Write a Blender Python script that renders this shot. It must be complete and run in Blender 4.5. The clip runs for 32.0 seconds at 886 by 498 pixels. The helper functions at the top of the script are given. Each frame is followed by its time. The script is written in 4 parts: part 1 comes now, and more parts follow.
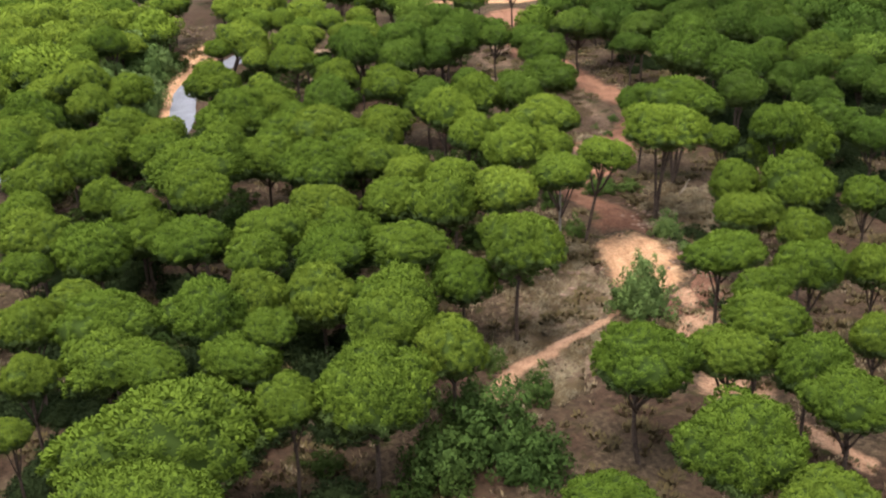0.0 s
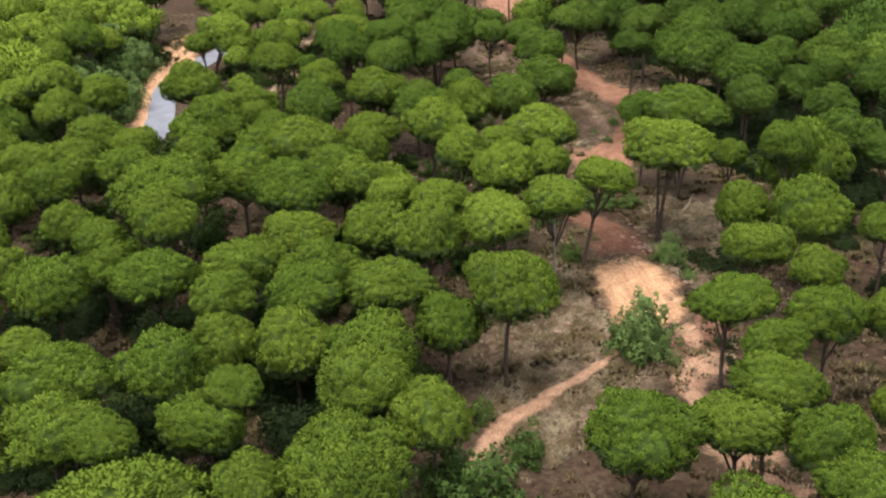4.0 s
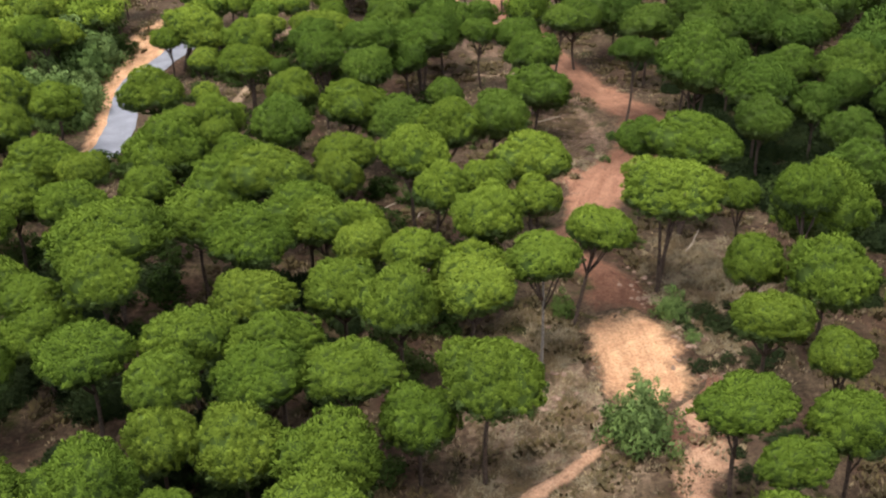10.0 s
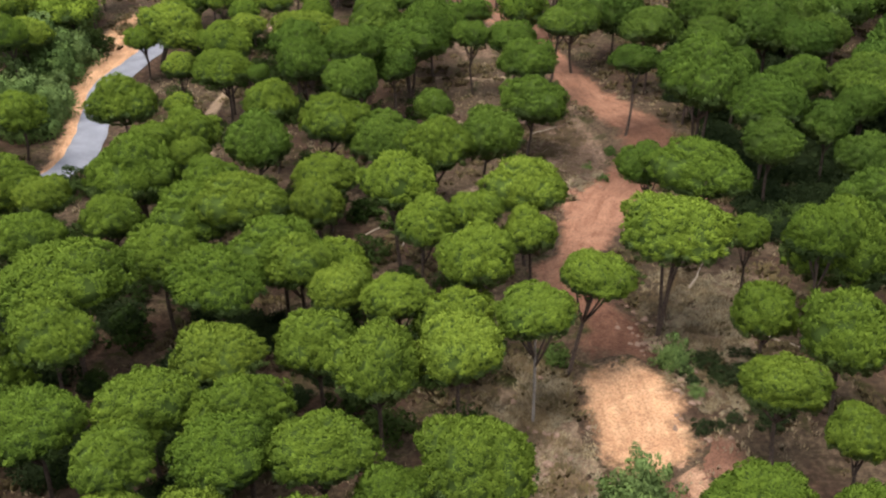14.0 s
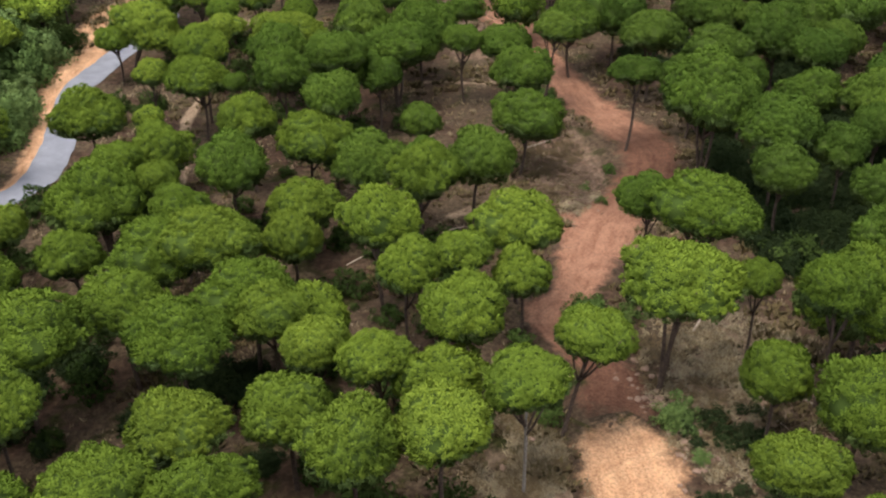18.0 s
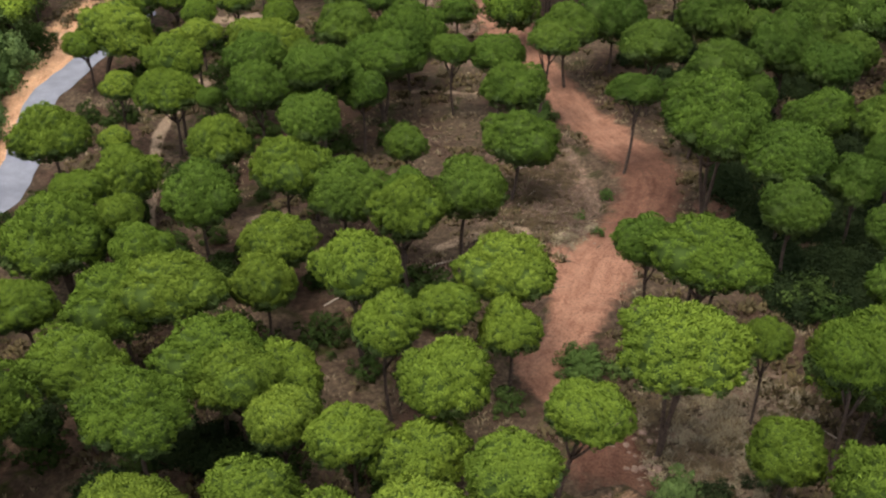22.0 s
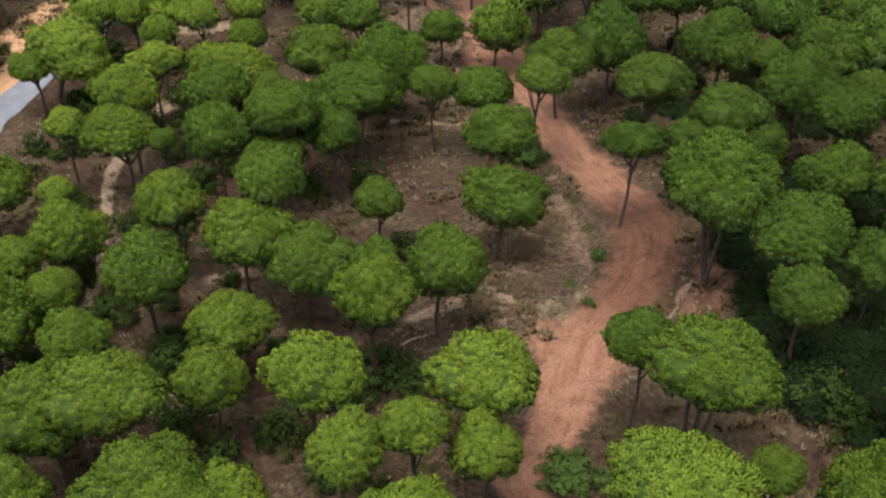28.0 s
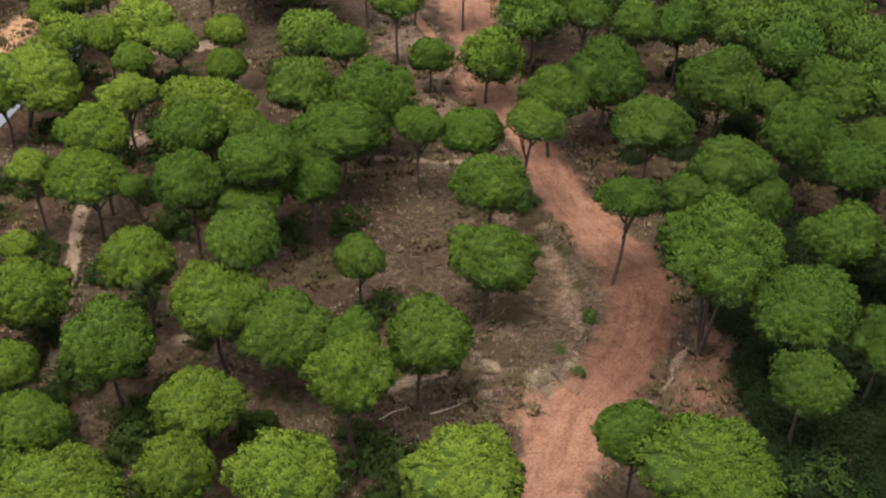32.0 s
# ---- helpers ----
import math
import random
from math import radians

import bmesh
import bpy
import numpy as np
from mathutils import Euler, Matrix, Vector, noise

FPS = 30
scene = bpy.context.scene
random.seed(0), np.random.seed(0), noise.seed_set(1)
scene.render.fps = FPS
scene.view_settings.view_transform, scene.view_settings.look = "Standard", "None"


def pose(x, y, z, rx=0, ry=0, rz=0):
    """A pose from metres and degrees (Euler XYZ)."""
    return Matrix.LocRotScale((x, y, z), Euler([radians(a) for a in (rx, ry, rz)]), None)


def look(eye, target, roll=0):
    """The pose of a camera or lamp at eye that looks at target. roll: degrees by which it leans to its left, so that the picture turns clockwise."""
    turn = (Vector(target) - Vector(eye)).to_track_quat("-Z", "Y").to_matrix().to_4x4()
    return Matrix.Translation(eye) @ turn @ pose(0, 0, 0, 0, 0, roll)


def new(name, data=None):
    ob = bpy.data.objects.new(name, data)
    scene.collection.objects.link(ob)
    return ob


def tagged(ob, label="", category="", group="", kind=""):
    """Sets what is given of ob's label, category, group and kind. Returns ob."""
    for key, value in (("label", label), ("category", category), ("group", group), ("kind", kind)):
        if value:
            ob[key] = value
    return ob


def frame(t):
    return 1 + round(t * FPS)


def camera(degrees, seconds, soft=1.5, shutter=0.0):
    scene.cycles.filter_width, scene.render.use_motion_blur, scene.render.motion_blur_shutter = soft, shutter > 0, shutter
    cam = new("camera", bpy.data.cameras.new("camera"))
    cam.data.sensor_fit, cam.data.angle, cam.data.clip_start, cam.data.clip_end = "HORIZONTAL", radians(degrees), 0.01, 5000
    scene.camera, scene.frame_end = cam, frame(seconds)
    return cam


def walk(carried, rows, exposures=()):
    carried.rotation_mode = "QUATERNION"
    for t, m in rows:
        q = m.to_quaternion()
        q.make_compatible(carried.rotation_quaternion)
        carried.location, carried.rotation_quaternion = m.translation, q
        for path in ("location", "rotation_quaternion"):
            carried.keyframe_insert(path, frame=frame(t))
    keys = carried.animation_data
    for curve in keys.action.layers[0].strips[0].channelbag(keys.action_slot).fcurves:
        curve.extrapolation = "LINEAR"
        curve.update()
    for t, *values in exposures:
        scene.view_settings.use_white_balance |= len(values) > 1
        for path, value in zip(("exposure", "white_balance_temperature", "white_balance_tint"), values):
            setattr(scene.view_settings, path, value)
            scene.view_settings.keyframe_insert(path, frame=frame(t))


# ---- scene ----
# ---- camera and walk ----
cam = camera(46.0, 32.0, soft=2.2)


def view(x, y, z, pitch, roll, yaw):
    return pose(x, y, z, 0, 0, yaw) @ pose(0, 0, 0, 90 + pitch) @ pose(0, 0, 0, 0, 0, roll)


FLIGHT = [
    (0, -0.01, -0.02, 35.49, -23.97, -2.39, 0.00),
    (1, 0.36, 1.74, 35.91, -24.39, -2.43, 0.09),
    (2, 0.70, 3.52, 36.33, -24.81, -2.45, 0.14),
    (3, 1.01, 5.28, 36.77, -25.25, -2.46, 0.17),
    (3.5, 1.18, 6.16, 36.99, -25.47, -2.46, 0.18),
    (5.5, 1.79, 9.73, 37.87, -26.33, -2.40, 0.21),
    (6, 1.94, 10.63, 38.10, -26.54, -2.37, 0.21),
    (7, 2.22, 12.47, 38.56, -27.00, -2.30, 0.19),
    (8, 2.49, 14.28, 38.98, -27.45, -2.20, 0.18),
    (9, 2.76, 16.08, 39.41, -27.89, -2.12, 0.15),
    (10, 3.03, 17.97, 39.85, -28.35, -2.05, 0.12),
    (11, 3.30, 19.82, 40.27, -28.79, -1.96, 0.10),
    (12, 3.54, 21.63, 40.69, -29.22, -1.87, 0.05),
    (13, 3.75, 23.43, 41.09, -29.66, -1.77, 0.01),
    (14, 3.94, 25.26, 41.47, -30.11, -1.68, -0.05),
    (14.5, 4.04, 26.18, 41.66, -30.34, -1.64, -0.08),
    (16.5, 4.45, 29.91, 42.38, -31.29, -1.47, -0.18),
    (17, 4.56, 30.83, 42.56, -31.52, -1.43, -0.20),
    (18, 4.79, 32.68, 42.91, -31.97, -1.34, -0.25),
    (19, 5.01, 34.53, 43.29, -32.44, -1.26, -0.31),
    (20, 5.27, 36.39, 43.69, -32.92, -1.15, -0.34),
    (21, 5.52, 38.22, 44.08, -33.38, -1.04, -0.38),
    (22, 5.77, 40.06, 44.45, -33.83, -0.96, -0.44),
    (23, 6.01, 41.88, 44.81, -34.25, -0.85, -0.52),
    (24, 6.26, 43.69, 45.20, -34.67, -0.72, -0.58),
    (25, 6.54, 45.54, 45.59, -35.08, -0.58, -0.61),
    (25.5, 6.68, 46.46, 45.79, -35.29, -0.50, -0.63),
    (27.5, 7.21, 50.10, 46.60, -36.10, -0.17, -0.74),
    (28, 7.32, 50.99, 46.82, -36.29, -0.08, -0.78),
    (29, 7.53, 52.79, 47.25, -36.66, 0.12, -0.89),
    (30, 7.73, 54.56, 47.78, -37.04, 0.36, -0.99),
    (31, 7.89, 56.24, 48.57, -37.40, 0.64, -1.11),
    (32, 8.01, 57.84, 49.40, -37.78, 0.97, -1.27),
]
walk(cam, [(row[0], view(*row[1:])) for row in FLIGHT], exposures=[(0.0, 1.50), (9.0, 1.50), (19.0, 1.28), (25.0, 1.22), (32.0, 1.30)])

# ---- light ----
SUN_ELEVATION, SUN_AZIMUTH = 75.0, 215.0  # degrees; azimuth clockwise from +y
world = bpy.data.worlds.new("sky")
scene.world = world
world.use_nodes = True
sky = world.node_tree.nodes.new("ShaderNodeTexSky")
sky.sky_type, sky.sun_disc = "NISHITA", False
sky.sun_elevation, sky.sun_rotation = radians(SUN_ELEVATION), radians(SUN_AZIMUTH)
sky.air_density, sky.dust_density = 1.0, 2.0
veil = world.node_tree.nodes.new("ShaderNodeHueSaturation")  # thin cloud: a whiter sky
veil.inputs["Saturation"].default_value = 0.25
world.node_tree.links.new(sky.outputs[0], veil.inputs["Color"])
world.node_tree.links.new(veil.outputs[0], world.node_tree.nodes["Background"].inputs[0])
world.node_tree.nodes["Background"].inputs[1].default_value = 0.15
sun = new("sun", bpy.data.lights.new("sun", "SUN"))
sun.data.energy, sun.data.angle, sun.data.color = 1.2, radians(30.0), (1.0, 0.95, 0.86)
az, el = radians(SUN_AZIMUTH), radians(SUN_ELEVATION)
toward = Vector((math.sin(az) * math.cos(el), math.cos(az) * math.cos(el), math.sin(el)))
sun.matrix_world = look(toward * 300, (0, 0, 0))


# ---- materials ----
def material(name, rough=0.9, spec=0.2):
    m = bpy.data.materials.new(name)
    m.use_nodes = True
    shader = m.node_tree.nodes["Principled BSDF"]
    shader.inputs["Roughness"].default_value = rough
    shader.inputs["Specular IOR Level"].default_value = spec
    return m, m.node_tree, shader


def node(tree, kind, **inputs):
    n = tree.nodes.new(kind)
    for key, value in inputs.items():
        n.inputs[key.replace("_", " ")].default_value = value
    return n


def noise_at(tree, scale, detail=5.0, rough=0.55, coords="Object", warp=0.0):
    where = tree.nodes.new("ShaderNodeTexCoord")
    n = node(tree, "ShaderNodeTexNoise", Scale=scale, Detail=detail, Roughness=rough, Distortion=warp)
    tree.links.new(where.outputs[coords], n.inputs["Vector"])
    return n.outputs["Fac"]


def ramp(tree, fac, stops):
    r = tree.nodes.new("ShaderNodeValToRGB")
    while len(r.color_ramp.elements) < len(stops):
        r.color_ramp.elements.new(0.5)
    for e, (at, colour) in zip(r.color_ramp.elements, stops):
        e.position, e.color = at, (*colour, 1)
    tree.links.new(fac, r.inputs[0])
    return r.outputs[0]


def mix(tree, fac, a, b, how="MIX"):
    n = tree.nodes.new("ShaderNodeMix")
    n.data_type, n.blend_type = "RGBA", how
    for socket, value in ((n.inputs[0], fac), (n.inputs[6], a), (n.inputs[7], b)):
        if hasattr(value, "is_linked"):
            tree.links.new(value, socket)
        else:
            socket.default_value = value if isinstance(value, float) else (*value, 1)
    return n.outputs[2]


def bump(tree, shader, height, strength, distance):
    b = node(tree, "ShaderNodeBump", Strength=strength, Distance=distance)
    tree.links.new(height, b.inputs["Height"])
    tree.links.new(b.outputs[0], shader.inputs["Normal"])


def litter_colour(tree):
    """Pine litter, dry grass and bare reddish soil, in patches of several sizes."""
    fine = ramp(tree, noise_at(tree, 2.6, 9, 0.72), [(0.32, (0.025, 0.019, 0.012)), (0.48, (0.077, 0.052, 0.033)), (0.62, (0.149, 0.105, 0.067)), (0.76, (0.267, 0.201, 0.133))])
    red = ramp(tree, noise_at(tree, 1.7, 8, 0.7), [(0.35, (0.025, 0.016, 0.011)), (0.58, (0.088, 0.052, 0.034)), (0.75, (0.170, 0.110, 0.072))])
    moss = ramp(tree, noise_at(tree, 3.5, 8, 0.7), [(0.35, (0.016, 0.016, 0.004)), (0.65, (0.055, 0.056, 0.016))])
    broad = ramp(tree, noise_at(tree, 0.16, 4, 0.6, warp=0.6), [(0.44, (0, 0, 0)), (0.58, (1, 1, 1))])
    patch = ramp(tree, noise_at(tree, 0.33, 5, 0.65, warp=0.8), [(0.55, (0, 0, 0)), (0.66, (1, 1, 1))])
    return mix(tree, patch, mix(tree, broad, fine, red), moss)


def ground_material():
    m, tree, shader = material("litter", 0.95, 0.1)
    tree.links.new(litter_colour(tree), shader.inputs["Base Color"])
    bump(tree, shader, noise_at(tree, 5.0, 8, 0.7), 0.9, 0.25)
    return m


def earth_material(name, pale, mid, dark, soft=0.9, mottle=0.0, shaded_red=None):
    """Bare trodden earth with lengthwise ruts, whose rim gives way to litter along a ragged line."""
    m, tree, shader = material(name, 0.93, 0.12)
    earth = ramp(tree, noise_at(tree, 0.55, 10, 0.74, warp=0.5), [(0.26, dark), (0.44, mid), (0.64, pale)])
    if shaded_red:  # darker red earth, partly painted pine shade, where the strip's fourth number says so
        other = ramp(tree, noise_at(tree, 0.85, 10, 0.74, warp=0.5), [(0.30, shaded_red[2]), (0.47, shaded_red[1]), (0.66, shaded_red[0])])
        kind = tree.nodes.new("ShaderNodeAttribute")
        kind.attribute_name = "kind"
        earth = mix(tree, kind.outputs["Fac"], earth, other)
    stones = ramp(tree, noise_at(tree, 7.0, 4, 0.6), [(0.36, (0.55, 0.55, 0.55)), (0.50, (1, 1, 1)), (0.68, (1.25, 1.22, 1.18))])
    earth = mix(tree, 0.8, earth, stones, "MULTIPLY")
    lane = tree.nodes.new("ShaderNodeAttribute")
    lane.attribute_name = "lane"
    ruts = node(tree, "ShaderNodeTexNoise", Scale=1.0, Detail=5.0, Roughness=0.6, Distortion=0.3)
    tree.links.new(lane.outputs["Vector"], ruts.inputs["Vector"])
    earth = mix(tree, 0.9, earth, ramp(tree, ruts.outputs["Fac"], [(0.32, (0.76, 0.73, 0.70)), (0.50, (1, 1, 1)), (0.68, (1.14, 1.13, 1.10))]), "MULTIPLY")
    if mottle:
        clumps = ramp(tree, noise_at(tree, 1.9, 8, 0.72, warp=0.8), [(0.40, (0, 0, 0)), (0.64, (mottle, mottle, mottle))])
        earth = mix(tree, clumps, earth, litter_colour(tree))
        flecks = ramp(tree, noise_at(tree, 5.5, 5, 0.7, warp=0.5), [(0.60, (0, 0, 0)), (0.68, (0.7, 0.7, 0.7))])
        earth = mix(tree, flecks, earth, pale)
    rim = tree.nodes.new("ShaderNodeAttribute")
    rim.attribute_name = "rim"
    ragged = node(tree, "ShaderNodeMath")
    ragged.operation = "MULTIPLY_ADD"
    tree.links.new(noise_at(tree, 0.75, 9, 0.78, warp=0.6), ragged.inputs[0])
    ragged.inputs[1].default_value = 2.1
    tree.links.new(rim.outputs["Fac"], ragged.inputs[2])
    sharp = node(tree, "ShaderNodeMapRange", From_Min=1.30, From_Max=1.30 + 0.6 * soft)
    tree.links.new(ragged.outputs[0], sharp.inputs["Value"])
    tree.links.new(mix(tree, sharp.outputs[0], earth, litter_colour(tree)), shader.inputs["Base Color"])
    bump(tree, shader, noise_at(tree, 2.4, 9, 0.72), 0.9, 0.32)
    return m


def needle_material(name, deep, light, tip, through_light=0.25):
    m, tree, shader = material(name, 0.9, 0.03)
    info = tree.nodes.new("ShaderNodeObjectInfo")
    island = tree.nodes.new("ShaderNodeNewGeometry")
    tone = ramp(tree, info.outputs["Random"], [(0.0, deep), (0.5, light), (1.0, tip)])
    grain = ramp(tree, island.outputs["Random Per Island"], [(0.0, (0.76, 0.78, 0.82)), (0.55, (1.0, 1.0, 1.0)), (1.0, (1.18, 1.15, 1.08))])
    clump = ramp(tree, noise_at(tree, 0.55, 3, 0.6), [(0.35, (0.78, 0.80, 0.80)), (0.65, (1.15, 1.12, 1.0))])
    colour = mix(tree, 1.0, mix(tree, 1.0, tone, grain, "MULTIPLY"), clump, "MULTIPLY")
    tree.links.new(colour, shader.inputs["Base Color"])
    leaf = tree.nodes.new("ShaderNodeBsdfTranslucent")
    tree.links.new(colour, leaf.inputs[0])
    both = tree.nodes.new("ShaderNodeMixShader")
    both.inputs[0].default_value = through_light
    tree.links.new(shader.outputs[0], both.inputs[1])
    tree.links.new(leaf.outputs[0], both.inputs[2])
    tree.links.new(both.outputs[0], tree.nodes["Material Output"].inputs[0])
    return m


def bark_material(name, dark, pale):
    m, tree, shader = material(name, 0.9, 0.15)
    tree.links.new(ramp(tree, noise_at(tree, 6.0, 6, 0.7), [(0.35, dark), (0.65, pale)]), shader.inputs["Base Color"])
    bump(tree, shader, noise_at(tree, 14.0, 5, 0.7), 0.8, 0.04)
    return m


def asphalt_material():
    m, tree, shader = material("asphalt", 0.8, 0.3)
    wear = ramp(tree, noise_at(tree, 0.5, 6, 0.65), [(0.35, (0.165, 0.168, 0.198)), (0.65, (0.225, 0.228, 0.262))])
    grit = ramp(tree, noise_at(tree, 30.0, 3, 0.6), [(0.3, (0.8, 0.8, 0.8)), (0.7, (1.15, 1.15, 1.15))])
    tree.links.new(mix(tree, 1.0, wear, grit, "MULTIPLY"), shader.inputs["Base Color"])
    return m


def stone_material():
    m, tree, shader = material("stone", 0.9, 0.2)
    tree.links.new(ramp(tree, noise_at(tree, 3.0, 7, 0.65), [(0.3, (0.13, 0.078, 0.056)), (0.7, (0.32, 0.215, 0.160))]), shader.inputs["Base Color"])
    bump(tree, shader, noise_at(tree, 9.0, 5, 0.6), 0.7, 0.05)
    return m


LITTER = ground_material()
SAND = earth_material("yellow_sand", (0.651, 0.395, 0.233), (0.512, 0.284, 0.161), (0.320, 0.167, 0.097))
PATH_SAND = earth_material("path_sand", (0.530, 0.320, 0.208), (0.405, 0.232, 0.148), (0.245, 0.133, 0.084))
RED_EARTH = earth_material("red_earth", (0.247, 0.130, 0.088), (0.179, 0.089, 0.059), (0.105, 0.052, 0.036))
PINK_EARTH = earth_material("pink_earth", (0.387, 0.201, 0.131), (0.288, 0.143, 0.091), (0.162, 0.079, 0.051), shaded_red=((0.181, 0.091, 0.059), (0.132, 0.062, 0.040), (0.077, 0.036, 0.024)))
PALE_EARTH = earth_material("pale_earth", (0.400, 0.280, 0.207), (0.216, 0.134, 0.094), (0.080, 0.051, 0.033), 0.9, 0.65)
DRY = earth_material("dry_meadow", (0.323, 0.236, 0.162), (0.213, 0.146, 0.099), (0.098, 0.067, 0.045), 1.0, 0.5)
TAN_EARTH = earth_material("tan_earth", (0.40, 0.290, 0.200), (0.28, 0.195, 0.132), (0.14, 0.094, 0.062))
ASPHALT = asphalt_material()
STONE = stone_material()
# Four tones of one needle: part tree colour, part sun patches and cloud shade.
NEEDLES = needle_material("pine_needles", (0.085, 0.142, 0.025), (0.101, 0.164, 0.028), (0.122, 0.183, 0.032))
SUNNY_NEEDLES = needle_material("yellow_sunlit_needles", (0.112, 0.174, 0.026), (0.134, 0.197, 0.029), (0.162, 0.222, 0.033))
SUNPATCH_NEEDLES = needle_material("sunpatch_needles", (0.158, 0.228, 0.034), (0.181, 0.254, 0.036), (0.209, 0.281, 0.042))
DEEP_SHADED_NEEDLES = needle_material("deep_shaded_needles", (0.062, 0.112, 0.022), (0.079, 0.131, 0.024), (0.097, 0.151, 0.028))
GREY_SHADED = needle_material("grey_shaded_needles", (0.082, 0.122, 0.040), (0.097, 0.142, 0.044), (0.112, 0.162, 0.052), 0.25)
# Darker needle green that paints the shade deep inside a crown.
GAP_SHADE = needle_material("crown_gap_shade", (0.042, 0.068, 0.017), (0.050, 0.078, 0.019), (0.058, 0.089, 0.022), 0.1)
BROADLEAF = needle_material("broad_leaves", (0.065, 0.112, 0.030), (0.083, 0.133, 0.036), (0.105, 0.153, 0.042))
LIGHT_LEAF = needle_material("light_leaves", (0.118, 0.183, 0.056), (0.141, 0.211, 0.069), (0.167, 0.234, 0.086))
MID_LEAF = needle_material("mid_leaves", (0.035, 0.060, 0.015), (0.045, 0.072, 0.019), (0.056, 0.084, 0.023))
# Near-black green: dark shrubs, with the deep shade put into their colour.
UNDERSHRUB = needle_material("shaded_undershrub_leaves", (0.025, 0.038, 0.016), (0.034, 0.049, 0.019), (0.044, 0.059, 0.026))
HEATH = needle_material("heath_leaves", (0.137, 0.110, 0.059), (0.179, 0.132, 0.081), (0.231, 0.163, 0.114))
STRAW = needle_material("dry_grass", (0.26, 0.20, 0.135), (0.32, 0.26, 0.18), (0.40, 0.33, 0.235))
BROWN_GRASS = needle_material("brown_grass", (0.128, 0.093, 0.057), (0.188, 0.138, 0.087), (0.277, 0.207, 0.138))
BARK = bark_material("bark", (0.038, 0.027, 0.023), (0.115, 0.082, 0.064))
BRUSH = bark_material("brush", (0.09, 0.055, 0.04), (0.24, 0.165, 0.12))
PALE_BARK = bark_material("pale_bark", (0.13, 0.11, 0.095), (0.33, 0.29, 0.26))
DEADWOOD = bark_material("deadwood", (0.22, 0.17, 0.13), (0.48, 0.40, 0.32))


# ---- small helpers ----
def mesh_of(name, points, faces, mats, picks=None, normals=None):
    me = bpy.data.meshes.new(name)
    me.from_pydata(points, [], faces)
    for m in mats:
        me.materials.append(m)
    if picks is not None:
        me.polygons.foreach_set("material_index", picks)
    me.polygons.foreach_set("use_smooth", [True] * len(faces))
    me.update()
    if normals is not None:
        me.normals_split_custom_set_from_vertices(normals)
    return me


def part(name, mesh, parent, label=""):
    ob = new(name, mesh)
    ob.parent = parent
    return tagged(ob, label)


def ground_z(x, y):
    near = 1.0 / (1.0 + ((x - 0.0) ** 2 + (y - 95.0) ** 2) / 90.0 ** 2)
    return near * (0.22 * math.sin(0.31 * x + 0.6) * math.sin(0.27 * y + 1.1) + 0.12 * math.sin(0.83 * x + 0.4 * y) + 0.06 * math.sin(1.9 * y - 1.3 * x))


def tube(path, radii, sides=7):
    """Points and faces of a tapering, closed tube along a path."""
    pts, faces = [], []
    for n, (p, r) in enumerate(zip(path, radii)):
        ahead = (path[min(n + 1, len(path) - 1)] - path[max(n - 1, 0)]).normalized()
        side = ahead.cross(Vector((0.3, 0.9, 0.2))).normalized()
        other = ahead.cross(side)
        for k in range(sides):
            a = math.tau * k / sides
            pts.append(p + r * (math.cos(a) * side + math.sin(a) * other))
    for n in range(len(path) - 1):
        for k in range(sides):
            a, b = n * sides + k, n * sides + (k + 1) % sides
            faces.append((a, b, b + sides, a + sides))
    faces.append(tuple(range(sides))[::-1])
    faces.append(tuple(range((len(path) - 1) * sides, len(path) * sides)))
    return pts, faces


# ---- ground ----
def ground():
    fine_x, fine_y = np.arange(-75, 76, 1.0), np.arange(25, 190, 1.0)
    out = np.array([6, 15, 40, 100, 250, 700, 1800, 2900.0])
    xs = np.concatenate([-75 - out[::-1], fine_x, 75 + out])
    ys = np.concatenate([25 - out[::-1], fine_y, 189 + out])
    pts = [(x, y, ground_z(x, y)) for y in ys for x in xs]
    n = len(xs)
    faces = [(j * n + i, j * n + i + 1, (j + 1) * n + i + 1, (j + 1) * n + i) for j in range(len(ys) - 1) for i in range(n - 1)]
    ob = new("ground", mesh_of("ground", pts, faces, [LITTER]))
    tagged(ob, "forest floor of brown pine litter, dry grass and reddish soil", "ground", kind="structure")


ground()


